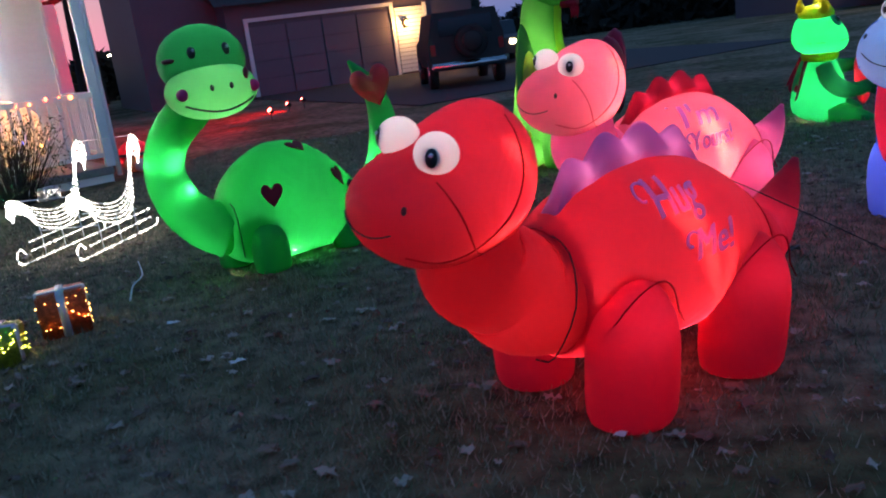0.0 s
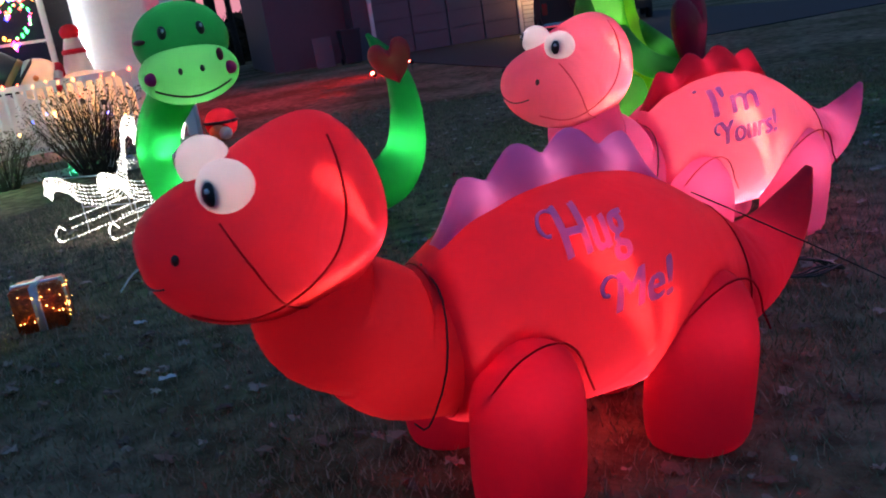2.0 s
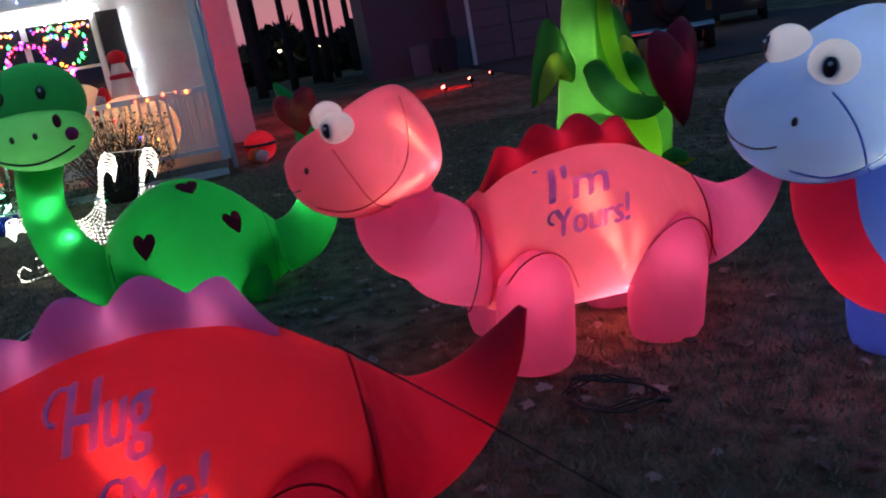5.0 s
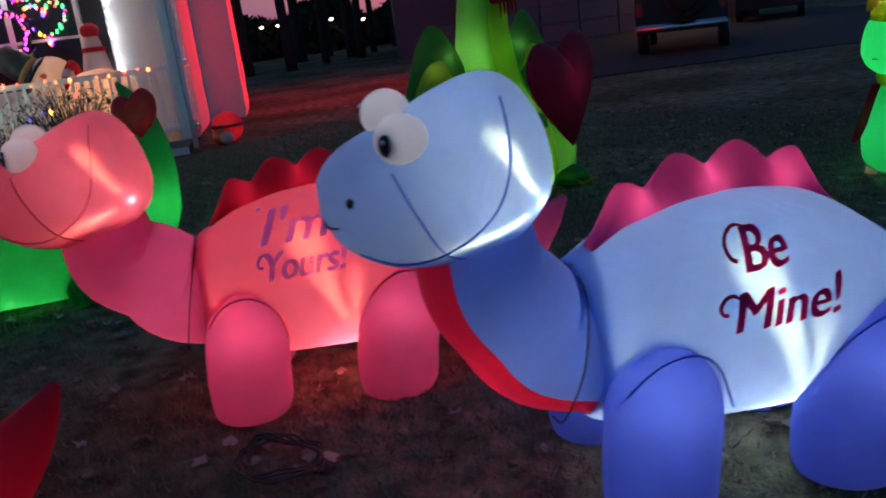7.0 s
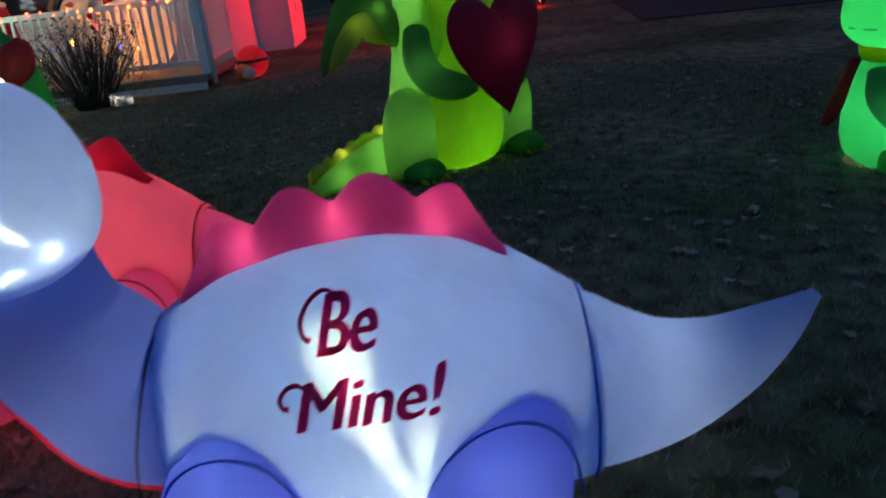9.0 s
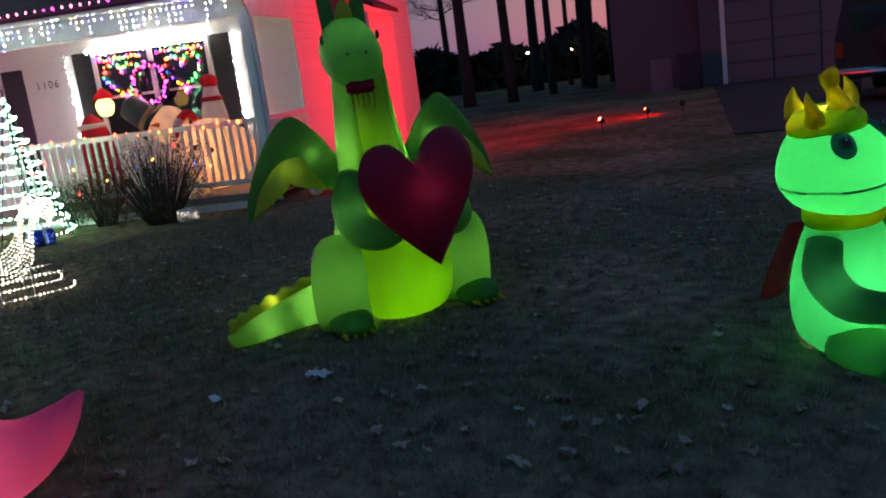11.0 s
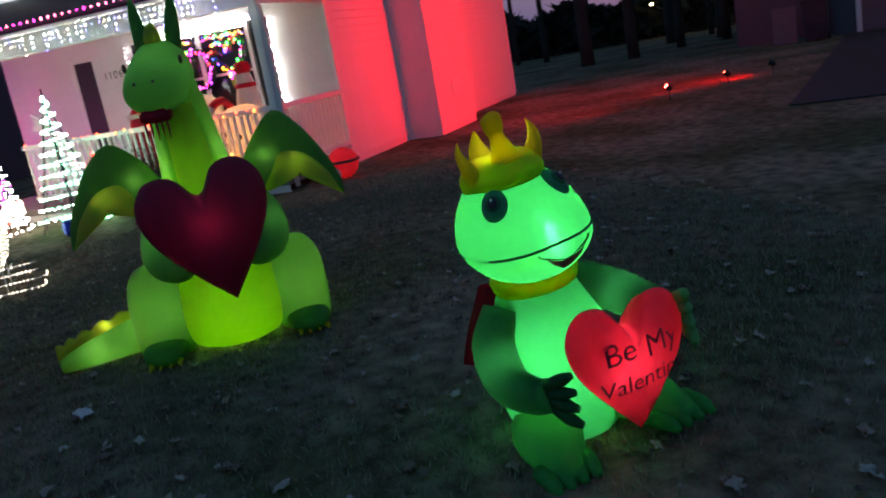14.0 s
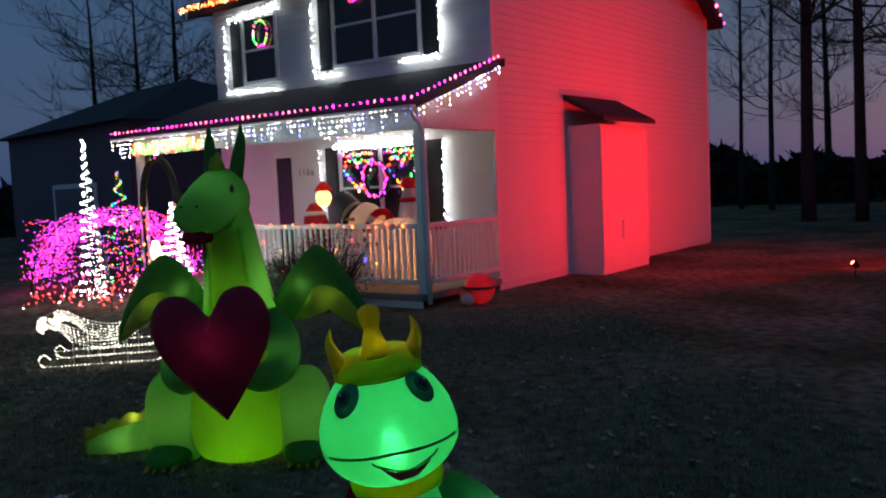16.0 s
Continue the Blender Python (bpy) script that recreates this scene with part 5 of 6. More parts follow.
# ---------------------------------------------------------------- rope-light sleigh
def sleigh():
    at = pose(-3.08, 6.48, -0.05, 0, 0, 93) @ Matrix.Scale(1.1, 4)
    t = thing("sleigh_light", at, "white rope-light sleigh standing on the lawn", "light figure")
    pts, wires = [], []
    for y in (-0.25, 0.25):
        for k in range(6):
            f = k / 5
            line = [(-0.12 + 0.05 * f, 0.40 - 0.05 * f), (-0.08 + 0.06 * f, 0.50 - 0.10 * f), (0.03 + 0.06 * f, 0.48 - 0.12 * f), (0.18 + 0.02 * f, 0.40 - 0.14 * f), (0.42, 0.34 - 0.15 * f), (0.62, 0.37 - 0.17 * f), (0.74, 0.52 - 0.20 * f), (0.80 - 0.01 * f, 0.70 - 0.16 * f), (0.88 - 0.03 * f, 0.80 - 0.14 * f), (0.97 - 0.06 * f, 0.76 - 0.14 * f), (0.98 - 0.06 * f, 0.66 - 0.10 * f)]
            row = [Vector((p[0], y, p[1])) for p in smooth_rows(line, 6)]
            wires.append(row[::3] + [row[-1]])
            pts += along(row, 0.033)
        run = [(-0.02, 0.10), (-0.07, 0.14), (-0.12, 0.10), (-0.10, 0.04), (-0.02, 0.025), (0.3, 0.025), (0.7, 0.025), (0.98, 0.03), (1.02, 0.08)]
        row = [Vector((p[0], y, p[1])) for p in smooth_rows(run, 5)]
        wires.append(row)
        pts += along(row, 0.03)
        for z in (0.10, 0.17):
            row = [Vector((0.05, y, z)), Vector((0.95, y, z + 0.01))]
            wires.append(row)
            pts += along(row, 0.035)
        for x in (0.2, 0.45, 0.7):
            wires.append([Vector((x, y, 0.02)), Vector((x, y, 0.27))])
    for x, z in ((-0.08, 0.50), (0.2, 0.22), (0.75, 0.22), (0.90, 0.80)):
        wires.append([Vector((x, -0.25, z)), Vector((x, 0.25, z))])
    bm = bmesh.new()
    for w in wires:
        tube([tuple(p) for p in w], [0.0035] * len(w), 5, 1, bm=bm)
    part("frame", bm, paint_white, t)
    q = part("bulb_chain", bulbs(pts, 0.0062), glow("sleigh bulb", [(1, 0.95, 0.80)], 3.2), t, smooth=False)
    q["kind"] = "stuff"


sleigh()


def light_cone(name, place, radius, height, count, mat, label, turns=7):
    t = thing(name, place, label, "light tree")
    pts, w = [], []
    for i in range(count):
        u = i / count
        a = 2 * math.pi * turns * u
        pts.append((radius * (1 - u) * math.cos(a) + random.uniform(-0.02, 0.02), radius * (1 - u) * math.sin(a) + random.uniform(-0.02, 0.02), 0.05 + (height - 0.05) * u))
    q = part("bulb_chain", bulbs(pts, 0.0105), mat, t, smooth=False)
    q["kind"] = "stuff"
    bm = bmesh.new()
    for k in range(6):
        a = math.pi * k / 3
        tube([(radius * math.cos(a), radius * math.sin(a), 0), (0, 0, height)], [0.006, 0.006], 5, 1, bm=bm)
    tube([(0, 0, 0), (0, 0, height + 0.1)], [0.012, 0.012], 6, 1, bm=bm)
    part("frame", bm, metal_dark, t)
    return t


light_cone("light_tree", pose(-6.75, 7.77, 0), 0.50, 1.85, 520, glow("mint white bulb", [(0.25, 1, 0.6), COOL, (0.1, 1, 0.5)], 14), "spiral cone tree of mint and white lights", 12)
light_cone("light_tree", pose(-7.38, 6.78, 0), 0.36, 1.62, 380, bulb_white, "slim cone tree of cool white lights", 14)
light_cone("light_tree", pose(-8.57, 5.11, 0), 0.22, 2.75, 330, bulb_white, "tall thin mast of cool white lights", 18)
light_cone("light_tree", pose(-9.03, 5.51, 0), 0.45, 2.2, 200, bulb_mixed, "sparse cone tree of coloured lights", 8)
# violet arbour of lights
pts = []
for i in range(3600):
    u, v = random.random(), random.random()
    a = math.pi * u
    r = 1.25 + 0.35 * random.random()
    pts.append((r * math.cos(a), random.uniform(-0.7, 0.7), 0.25 + 1.15 * math.sin(a) * (0.85 + 0.3 * v) if random.random() < 0.75 else random.uniform(0.05, 1.4)))
t = light_string("light_arbour", pts, 0.0085, bulb_violet, pose(-10.56, 4.91, 0, 0, 0, 80), "dense arbour of magenta and violet lights")
bm = bmesh.new()
for y in (-0.6, 0, 0.6):
    tube([(1.4 * math.cos(a), y, 1.5 * math.sin(a)) for a in (math.pi * i / 12 for i in range(13))], [0.015] * 13, 6, 1, bm=bm)
part("frame", bm, metal_dark, t)
light_string("lawn_lights", [(-8.33 + random.uniform(-1.6, 1.4), 5.60 + random.uniform(-1.2, 1.2), random.uniform(0.03, 0.35)) for _ in range(220)], 0.012, glow("red and white bulb", [RED, RED, COOL, (1, 0.1, 0.1)], 6), Matrix(), "loose red and white lights low over the bed")
# arch of gold and red lights at the porch steps
ar = [(-5.55 + 0.5 * math.cos(a), -2.3 + random.uniform(-0.05, 0.05), 1.55 + 0.85 * math.sin(a)) for a in (math.pi * i / 60 for i in range(61))]
ar += along([(-6.05, -2.3, 0.2), (-6.05, -2.3, 1.55)], 0.05, 0.04) + along([(-5.05, -2.3, 0.2), (-5.05, -2.3, 1.55)], 0.05, 0.04)
t = light_string("light_arch", ar, 0.02, glow("gold and red bulb", [(1, 0.5, 0.08), (1, 0.35, 0.05), RED, MAGENTA], 5), HOUSE, "arch of gold and red lights at the porch steps")
part("garland", tube([(-5.55 + 0.5 * math.cos(a), -2.3, 1.55 + 0.85 * math.sin(a)) for a in (math.pi * i / 16 for i in range(17))], [0.06] * 17, 8, 1), woods, t)
part("post", tube([(-6.05, -2.3, 0.0), (-6.05, -2.3, 1.55)], [0.03, 0.03], 8, 1), woods, t)
part("post", tube([(-5.05, -2.3, 0.0), (-5.05, -2.3, 1.55)], [0.03, 0.03], 8, 1), woods, t)
# lit soldier figure, shepherd's hook
so = thing("light_soldier", pose(-8.32, 6.26, 0), "small glowing toy soldier with a red coat", "light figure")
part("coat", tube([(0, 0, 0.3), (0, 0, 0.36), (0, 0, 0.6), (0, 0, 0.64)], [0.09, 0.13, 0.10, 0.05], 14, 2), glow("lit red coat", [(1, 0.15, 0.08)], 2.5), so)
part("head", tube([(0, 0, 0.64), (0, 0, 0.7), (0, 0, 0.85), (0, 0, 0.98)], [0.05, 0.085, 0.085, 0.05], 14, 3), glow("lit cream head", [(1, 0.85, 0.5)], 3.0), so)
part("base", tube([(0, 0, 0.0), (0, 0, 0.12), (0, 0, 0.30)], [0.13, 0.14, 0.10], 14, 2), glow("lit blue base", [(0.1, 0.2, 1), (1, 0.7, 0.1)], 1.2), so)
hk = thing("shepherd_hook", pose(-6.96, 5.88, 0), "thin pale metal garden hook", "garden hook")
part("rod", tube([(0, 0, 0), (0.0, -0.03, 0.7), (0.0, -0.12, 1.35)], [0.012, 0.012, 0.010], 8, 3), chrome, hk)
st = thing("star_sign", HOUSE @ pose(-4.55, -1.55, 0), "pale star decoration on a stand", "decoration")
part("star", outline([((0.24 if i % 2 else 0.10) * math.sin(math.pi * i / 5), 1.45 + (0.24 if i % 2 else 0.10) * math.cos(math.pi * i / 5)) for i in range(10)], 0.03, 1), paint_white, st, smooth=False)
part("stand", tube([(0, 0, 0.2), (0, 0, 1.3)], [0.03, 0.03], 8, 1), paint_white, st)


def present(name, place, w, d, h, mat, band, label, glow_w=0.0, colour=(1, 0.4, 0.1)):
    t = thing(name, place, label, "gift box")
    part("box", box(-w / 2, w / 2, -d / 2, d / 2, 0.0, h, 0.012), mat, t)
    part("ribbon", box(-0.022, 0.022, -d / 2 - 0.006, d / 2 + 0.006, 0.004, h + 0.006, 0.004), band, t)
    part("ribbon", box(-w / 2 - 0.005, w / 2 + 0.005, -0.022, 0.022, 0.004, h + 0.005, 0.004), band, t)
    pts = [(random.uniform(-w / 2, w / 2), s * (d / 2 + 0.006), random.uniform(0.03, h - 0.02)) for s in (-1, 1) for _ in range(16)] + [(s * (w / 2 + 0.006), random.uniform(-d / 2, d / 2), random.uniform(0.03, h - 0.02)) for s in (-1, 1) for _ in range(14)]
    part("bulb_chain", bulbs(pts, 0.0032), glow("gift bulb " + label[:6], [colour], 5), t, smooth=False)["kind"] = "stuff"
    return t


present("gift_box", pose(-1.60, 4.66, 0, 0, 0, 38), 0.26, 0.22, 0.25, tinsel, ribbon, "orange tinsel gift box with a silver ribbon", colour=(1, 0.45, 0.1))
present("gift_box", pose(-1.66, 4.20, 0, 0, 0, 20), 0.22, 0.22, 0.2, plain("green tinsel", (0.25, 0.35, 0.03), 0.3, 0.6, spread=0.6, scale=60, bump=0.8), ribbon, "yellow green tinsel gift box", colour=(0.9, 0.9, 0.1))
present("gift_box", pose(-6.04, 7.76, 0, 0, 0, 15), 0.28, 0.24, 0.2, plain("blue tinsel", (0.03, 0.08, 0.5), 0.3, 0.6, spread=0.6, scale=60, bump=0.8), ribbon, "blue tinsel gift box by the light tree", colour=(0.1, 0.25, 1))
present("gift_box", pose(-6.1, 9.25, 0, 0, 0, 40), 0.22, 0.22, 0.2, plain("mint tinsel", (0.05, 0.4, 0.2), 0.3, 0.6, spread=0.6, scale=60, bump=0.8), ribbon, "mint tinsel gift box by the light tree", colour=(0.1, 1, 0.5))
present("gift_box", pose(-5.5, 9.45, 0, 0, 0, 10), 0.2, 0.2, 0.16, plain("white tinsel", (0.5, 0.5, 0.48), 0.3, 0.5, spread=0.5, scale=60, bump=0.8), ribbon, "white tinsel gift box by the light tree", colour=(1, 0.95, 0.8))

# rail lights along the porch railing
light_string("rail_lights", along([(-4.5, -2.0, 1.17), (-0.1, -2.0, 1.17)], 0.16, 0.03), 0.016, glow("red orange bulb", [(1, 0.08, 0.03), (1, 0.2, 0.04)], 5), HOUSE, "red bulbs along the porch rail")
light_string("rail_lights", [(random.uniform(-3.4, -0.6), -2.06, random.uniform(0.45, 1.0)) for _ in range(14)], 0.024, glow("blue red gold bulb", [(0.05, 0.1, 1), RED, (1, 0.5, 0.1)], 5), HOUSE, "a few coloured bulbs tangled in the railing")


# ---------------------------------------------------------------- shrubs before the porch
def shrub(place, r, h, n, label):
    t = thing("shrub", place, label, "shrub", "bare shrubs")
    bm = bmesh.new()
    for i in range(n):
        a, k = random.uniform(0, 2 * math.pi), math.sqrt(random.random())
        p = Vector((0.25 * r * k * math.cos(a), 0.25 * r * k * math.sin(a), 0))
        q = Vector((r * k * math.cos(a), r * k * math.sin(a), h * random.uniform(0.65, 1.05) * (1 - 0.25 * k)))
        mid = p.lerp(q, 0.5) + Vector((random.uniform(-0.06, 0.06), random.uniform(-0.06, 0.06), 0.05))
        tube([tuple(p), tuple(mid), tuple(q)], [0.007, 0.005, 0.002], 4, 2, bm=bm)
        for _ in range(3):
            s = p.lerp(q, random.uniform(0.4, 0.95))
            e = s + Vector((random.uniform(-0.14, 0.14), random.uniform(-0.14, 0.14), random.uniform(0.03, 0.18)))
            tube([tuple(s), tuple(e)], [0.003, 0.0015], 3, 1, bm=bm)
    part("branch", bm, twig, t)
    bm = bmesh.new()
    for i in range(n * 9):
        a, k = random.uniform(0, 2 * math.pi), math.sqrt(random.random())
        c = Vector((r * k * math.cos(a), r * k * math.sin(a), h * random.uniform(0.08, 1.0) * (1 - 0.2 * k)))
        u = Vector((random.uniform(-1, 1), random.uniform(-1, 1), random.uniform(-1, 1))).normalized() * 0.022
        w = Vector((random.uniform(-1, 1), random.uniform(-1, 1), random.uniform(-1, 1))).normalized() * 0.011
        v = [bm.verts.new(c + d) for d in (-u, w, u, -w)]
        bm.faces.new(v)
    q = part("leaves", bm, plain("shrub leaf", (0.07, 0.08, 0.03), 0.7, spread=0.4), t, smooth=False)
    q["kind"] = "stuff"


shrub(pose(-5.78, 9.21, 0), 0.75, 1.2, 170, "nearly bare twiggy shrub before the porch railing")
shrub(pose(-6.72, 8.68, 0), 0.5, 0.8, 90, "low bare shrub beside the porch railing")
shrub(pose(-7.39, 8.44, 0), 0.45, 0.75, 80, "low bare shrub by the porch")


# ---------------------------------------------------------------- surroundings
random.seed(9)
part("wall", box(-2.6, 0.0, 1.2, 9.0, 0.0, 5.0), siding_dusk, gar, smooth=False)
part("roof", rings_mesh([[Vector(c) for c in ((x, 0.7, 4.9), (x, 5.0, 7.0), (x, 9.5, 4.9), (x, 5.0, 7.2))] for x in (-3.0, 0.4)]), shingle, gar, smooth=False)
board = None
# white boards only beside the wall lamp: its light put into the siding colour
for i in range(16):
    part("siding_board", box(5.9, 7.0, -0.05 - 0.012, -0.004, 0.08 + i * 0.14, 0.205 + i * 0.14), siding_white, gar, smooth=False)
part("trim", box(7.0, 7.12, -0.09, -0.004, 0.0, 2.4), paint_white, gar, smooth=False)
wl = thing("wall_lamp", NEXT @ pose(6.2, -0.16, 1.75), "black wall lantern with a warm bulb", "lamp")
part("cage", tube([(0, 0, -0.14), (0, 0, -0.10), (0, 0, 0.12)], [0.03, 0.07, 0.09], 6, 1, cap1=False), metal_dark, wl)
part("cap", tube([(0, 0, 0.12), (0, 0, 0.20)], [0.12, 0.02], 6, 1), metal_dark, wl)
part("bulb", ball((0, -0.09, 0.02), (0.06, 0.06, 0.08), seg=12, rows=8), bulb_amber, wl)
lamp("wall_lamp_light", NEXT @ Vector((6.2, -0.4, 1.75)), 30, (1, 0.5, 0.15), 0.06)

bn = thing("wheelie_bin", NEXT @ pose(-0.35, -0.7, 0), "dark wheeled rubbish bin by the garage corner", "bin")
part("body", rings_mesh([[Vector((x * k, y * k, z)) for x, y in ((-0.3, -0.33), (0.3, -0.33), (0.3, 0.33), (-0.3, 0.33))] for z, k in ((0.05, 0.82), (0.5, 0.92), (1.0, 1.0))]), bin_plastic, bn, smooth=False)
part("lid", box(-0.33, 0.33, -0.37, 0.37, 1.0, 1.07, 0.02), bin_plastic, bn, smooth=False)
for x in (-0.27, 0.27):
    part("wheel", tube([(x - 0.03, 0.3, 0.1), (x + 0.03, 0.3, 0.1)], [0.1, 0.1], 16, 1), rubber, bn)
pan = thing("leaning_board", NEXT @ pose(-1.15, -0.35, 0, -8, 0, 0), "pale board leaning on the garage wall", "board")
part("sheet", box(-0.3, 0.3, -0.02, 0.02, 0.0, 0.95, 0.005), door_dusk, pan, smooth=False)

# parked off-roader with a spare wheel
sv = thing("parked_car", pose(-2.5, 20.5, 0, 0, 0, 20), "dark off-road car parked tail first with a spare wheel", "car")
part("body", rings_mesh([[Vector((x, y, z)) for x, z in ((-0.86, 0.5), (-0.9, 0.8), (-0.88, 1.15), (-0.74, 1.75), (0.74, 1.75), (0.88, 1.15), (0.9, 0.8), (0.86, 0.5))] for y in (0.0, 0.05, 2.6)] + [[Vector((x, 4.1, z)) for x, z in ((-0.84, 0.5), (-0.86, 0.8), (-0.84, 1.05), (-0.7, 1.1), (0.7, 1.1), (0.84, 1.05), (0.86, 0.8), (0.84, 0.5))]]), car_paint, sv, smooth=False)
part("rear_window", box(-0.62, 0.62, -0.02, -0.004, 1.2, 1.62, 0.004), glass_dark, sv, smooth=False)
part("bumper", box(-0.88, 0.88, -0.14, -0.004, 0.45, 0.62, 0.03), chrome, sv)
wh = part("spare_wheel", tube([(0.1, -0.26, 1.05), (0.1, -0.24, 1.05), (0.1, -0.04, 1.05)], [0.30, 0.37, 0.37], 28, 2), rubber, sv)
part("cover", tube([(0.1, -0.28, 1.05), (0.1, -0.265, 1.05)], [0.2, 0.24], 24, 1), metal_dark, wh)
for x in (-0.8, 0.8):
    part("tail_light", box(x - 0.06, x + 0.06, -0.03, -0.004, 0.8, 1.05, 0.01), plain("tail light", (0.3, 0.01, 0.01), 0.2), sv, smooth=False)
    for y in (0.7, 3.3):
        w_ = part("wheel", tube([(x - 0.1, y, 0.36), (x + 0.1, y, 0.36)], [0.36, 0.36], 24, 1), rubber, sv)
        part("rim", tube([(x - 0.11, y, 0.36), (x + 0.11, y, 0.36)], [0.2, 0.2], 18, 1), chrome, w_)
cr = thing("parked_car", pose(-3.3, 28.7, 0, 0, 0, 15), "dark car with a lit lamp parked behind the off-roader", "car")
part("body", rings_mesh([[Vector((x, y, z)) for x, z in ((-0.85, 0.35), (-0.88, 0.8), (-0.8, top), (0.8, top), (0.88, 0.8), (0.85, 0.35))] for y, top in ((0, 0.85), (0.9, 0.95), (1.5, 1.4), (3.0, 1.42), (3.7, 0.95), (4.2, 0.9))]), car_paint, cr, smooth=False)
part("head_lamp", ball((0.55, -0.02, 0.72), (0.12, 0.05, 0.08), seg=10, rows=8), bulb_warm, cr)
for x in (-0.82, 0.82):
    for y in (0.8, 3.3):
        part("wheel", tube([(x - 0.09, y, 0.31), (x + 0.09, y, 0.31)], [0.31, 0.31], 20, 1), rubber, cr)

# slab colour carries the dimness of the far, unlit ground
asphalt = plain("old asphalt dimmed for distance", (0.024, 0.022, 0.024), 0.9, spread=0.3, scale=3.0, bump=0.3, bump_scale=90)
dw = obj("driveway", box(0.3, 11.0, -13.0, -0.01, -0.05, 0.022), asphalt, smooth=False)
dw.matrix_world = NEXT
tagged(dw, "asphalt driveway before the neighbour's garage, coloured darker for the unlit far ground", "driveway", kind="structure")
# far house with a lit porch rail
fh = thing("far_house", pose(5.6, 46.5, 0, 0, 0, -36), "far dim house with a lit white porch railing", "house", kind="structure")
part("wall", box(0, 14, 0, 8, 0, 5.4), siding_dusk, fh, smooth=False)
part("roof", rings_mesh([[Vector(c) for c in ((x, -0.5, 5.3), (x, 4, 8), (x, 8.5, 5.3))] for x in (-0.5, 14.5)]), shingle, fh, smooth=False)
part("porch_floor", box(6.0, 13.5, -2.2, 0, 0.5, 0.65), paint_white, fh, smooth=False)
part("rail", box(6.0, 13.5, -2.25, -2.15, 1.55, 1.65), paint_white, fh, smooth=False)
me = None
for i in range(50):
    if me is None:
        q = part("baluster", box(-0.03, 0.03, -2.23, -2.17, 0.65, 1.55), paint_white, fh, smooth=False)
        me = q.data
    else:
        q = new("baluster", me)
        q.parent = fh
    q.location = (6.05 + i * 0.15, 0, 0)
lamp("porch_lamp", pose(5.6, 46.5, 0, 0, 0, -36) @ Vector((9.5, -1.4, 2.6)), 60, (1, 0.75, 0.5), 0.1)

# house on the other side
oh = thing("neighbour_house", pose(-18.7, 3.1, 0, 0, 0, 42), "dim neighbouring house with a hipped dark roof", "house", kind="structure")
part("wall", box(-9, 0, 0, 9, 0, 4.0), siding_dusk, oh, smooth=False)
bm = bmesh.new()
v = [bm.verts.new(c) for c in ((-9.4, -0.4, 3.95), (0.4, -0.4, 3.95), (0.4, 9.4, 3.95), (-9.4, 9.4, 3.95), (-6.5, 3.5, 5.6), (-2.4, 3.5, 5.6))]
for q in ((0, 1, 5, 4), (1, 2, 5), (2, 3, 4, 5), (3, 0, 4), (0, 3, 2, 1)):
    bm.faces.new([v[i] for i in q])
part("roof", bm, shingle, oh, smooth=False)
part("garage_door", box(-5.2, -2.4, -0.06, -0.004, 0.0, 2.1, 0.01), door_dusk, oh, smooth=False)
part("door_frame", box(-5.4, -2.2, -0.04, -0.003, 0.0, 2.25), paint_white, oh, smooth=False)


# ---------------------------------------------------------------- bare trees and woods
def tree(place, height, r, seed, label, limbs=26, lean=0.0):
    rnd = random.Random(seed)
    t = thing("tree", place, label, "tree", "bare trees")
    bm = bmesh.new()
    trunk = [(lean * u * height * 0.1 + rnd.uniform(-0.08, 0.08) * u, rnd.uniform(-0.08, 0.08) * u, height * u) for u in (0, 0.15, 0.35, 0.55, 0.75, 0.9, 1.0)]
    radii = [r * 1.25, r, r * 0.85, r * 0.68, r * 0.45, r * 0.22, 0.02]
    tube(trunk, radii, 10, 3, bm=bm)
    part("trunk", bm, bark, t)
    bm = bmesh.new()

    def branch(p, d, length, rad, depth):
        pts, rr = [tuple(p)], [rad]
        q = p.copy()
        for k in range(3):
            d = (d + Vector((rnd.uniform(-0.3, 0.3), rnd.uniform(-0.3, 0.3), rnd.uniform(-0.12, 0.28)))).normalized()
            q = q + d * length / 3
            pts.append(tuple(q))
            rr.append(rad * (1 - 0.28 * (k + 1)))
            if depth > 0:
                for _ in range(2):
                    s = (d + Vector((rnd.uniform(-1, 1), rnd.uniform(-1, 1), rnd.uniform(-0.4, 0.8))) * 0.9).normalized()
                    branch(q, s, length * rnd.uniform(0.45, 0.75), rad * 0.5, depth - 1)
        tube(pts, rr, 4 if depth else 3, 1, bm=bm)

    for i in range(limbs):
        u = rnd.uniform(0.28, 0.97)
        a = rnd.uniform(0, 2 * math.pi)
        base = Vector([float(np.interp(u * height, [q[2] for q in trunk], [q[j] for q in trunk])) for j in (0, 1)] + [u * height])
        branch(base, Vector((math.cos(a), math.sin(a), rnd.uniform(-0.1, 0.7))).normalized(), height * rnd.uniform(0.12, 0.24) * (1.2 - u * 0.6), r * 0.30 * (1.1 - u * 0.7), 2)
    part("crown", bm, twig, t)


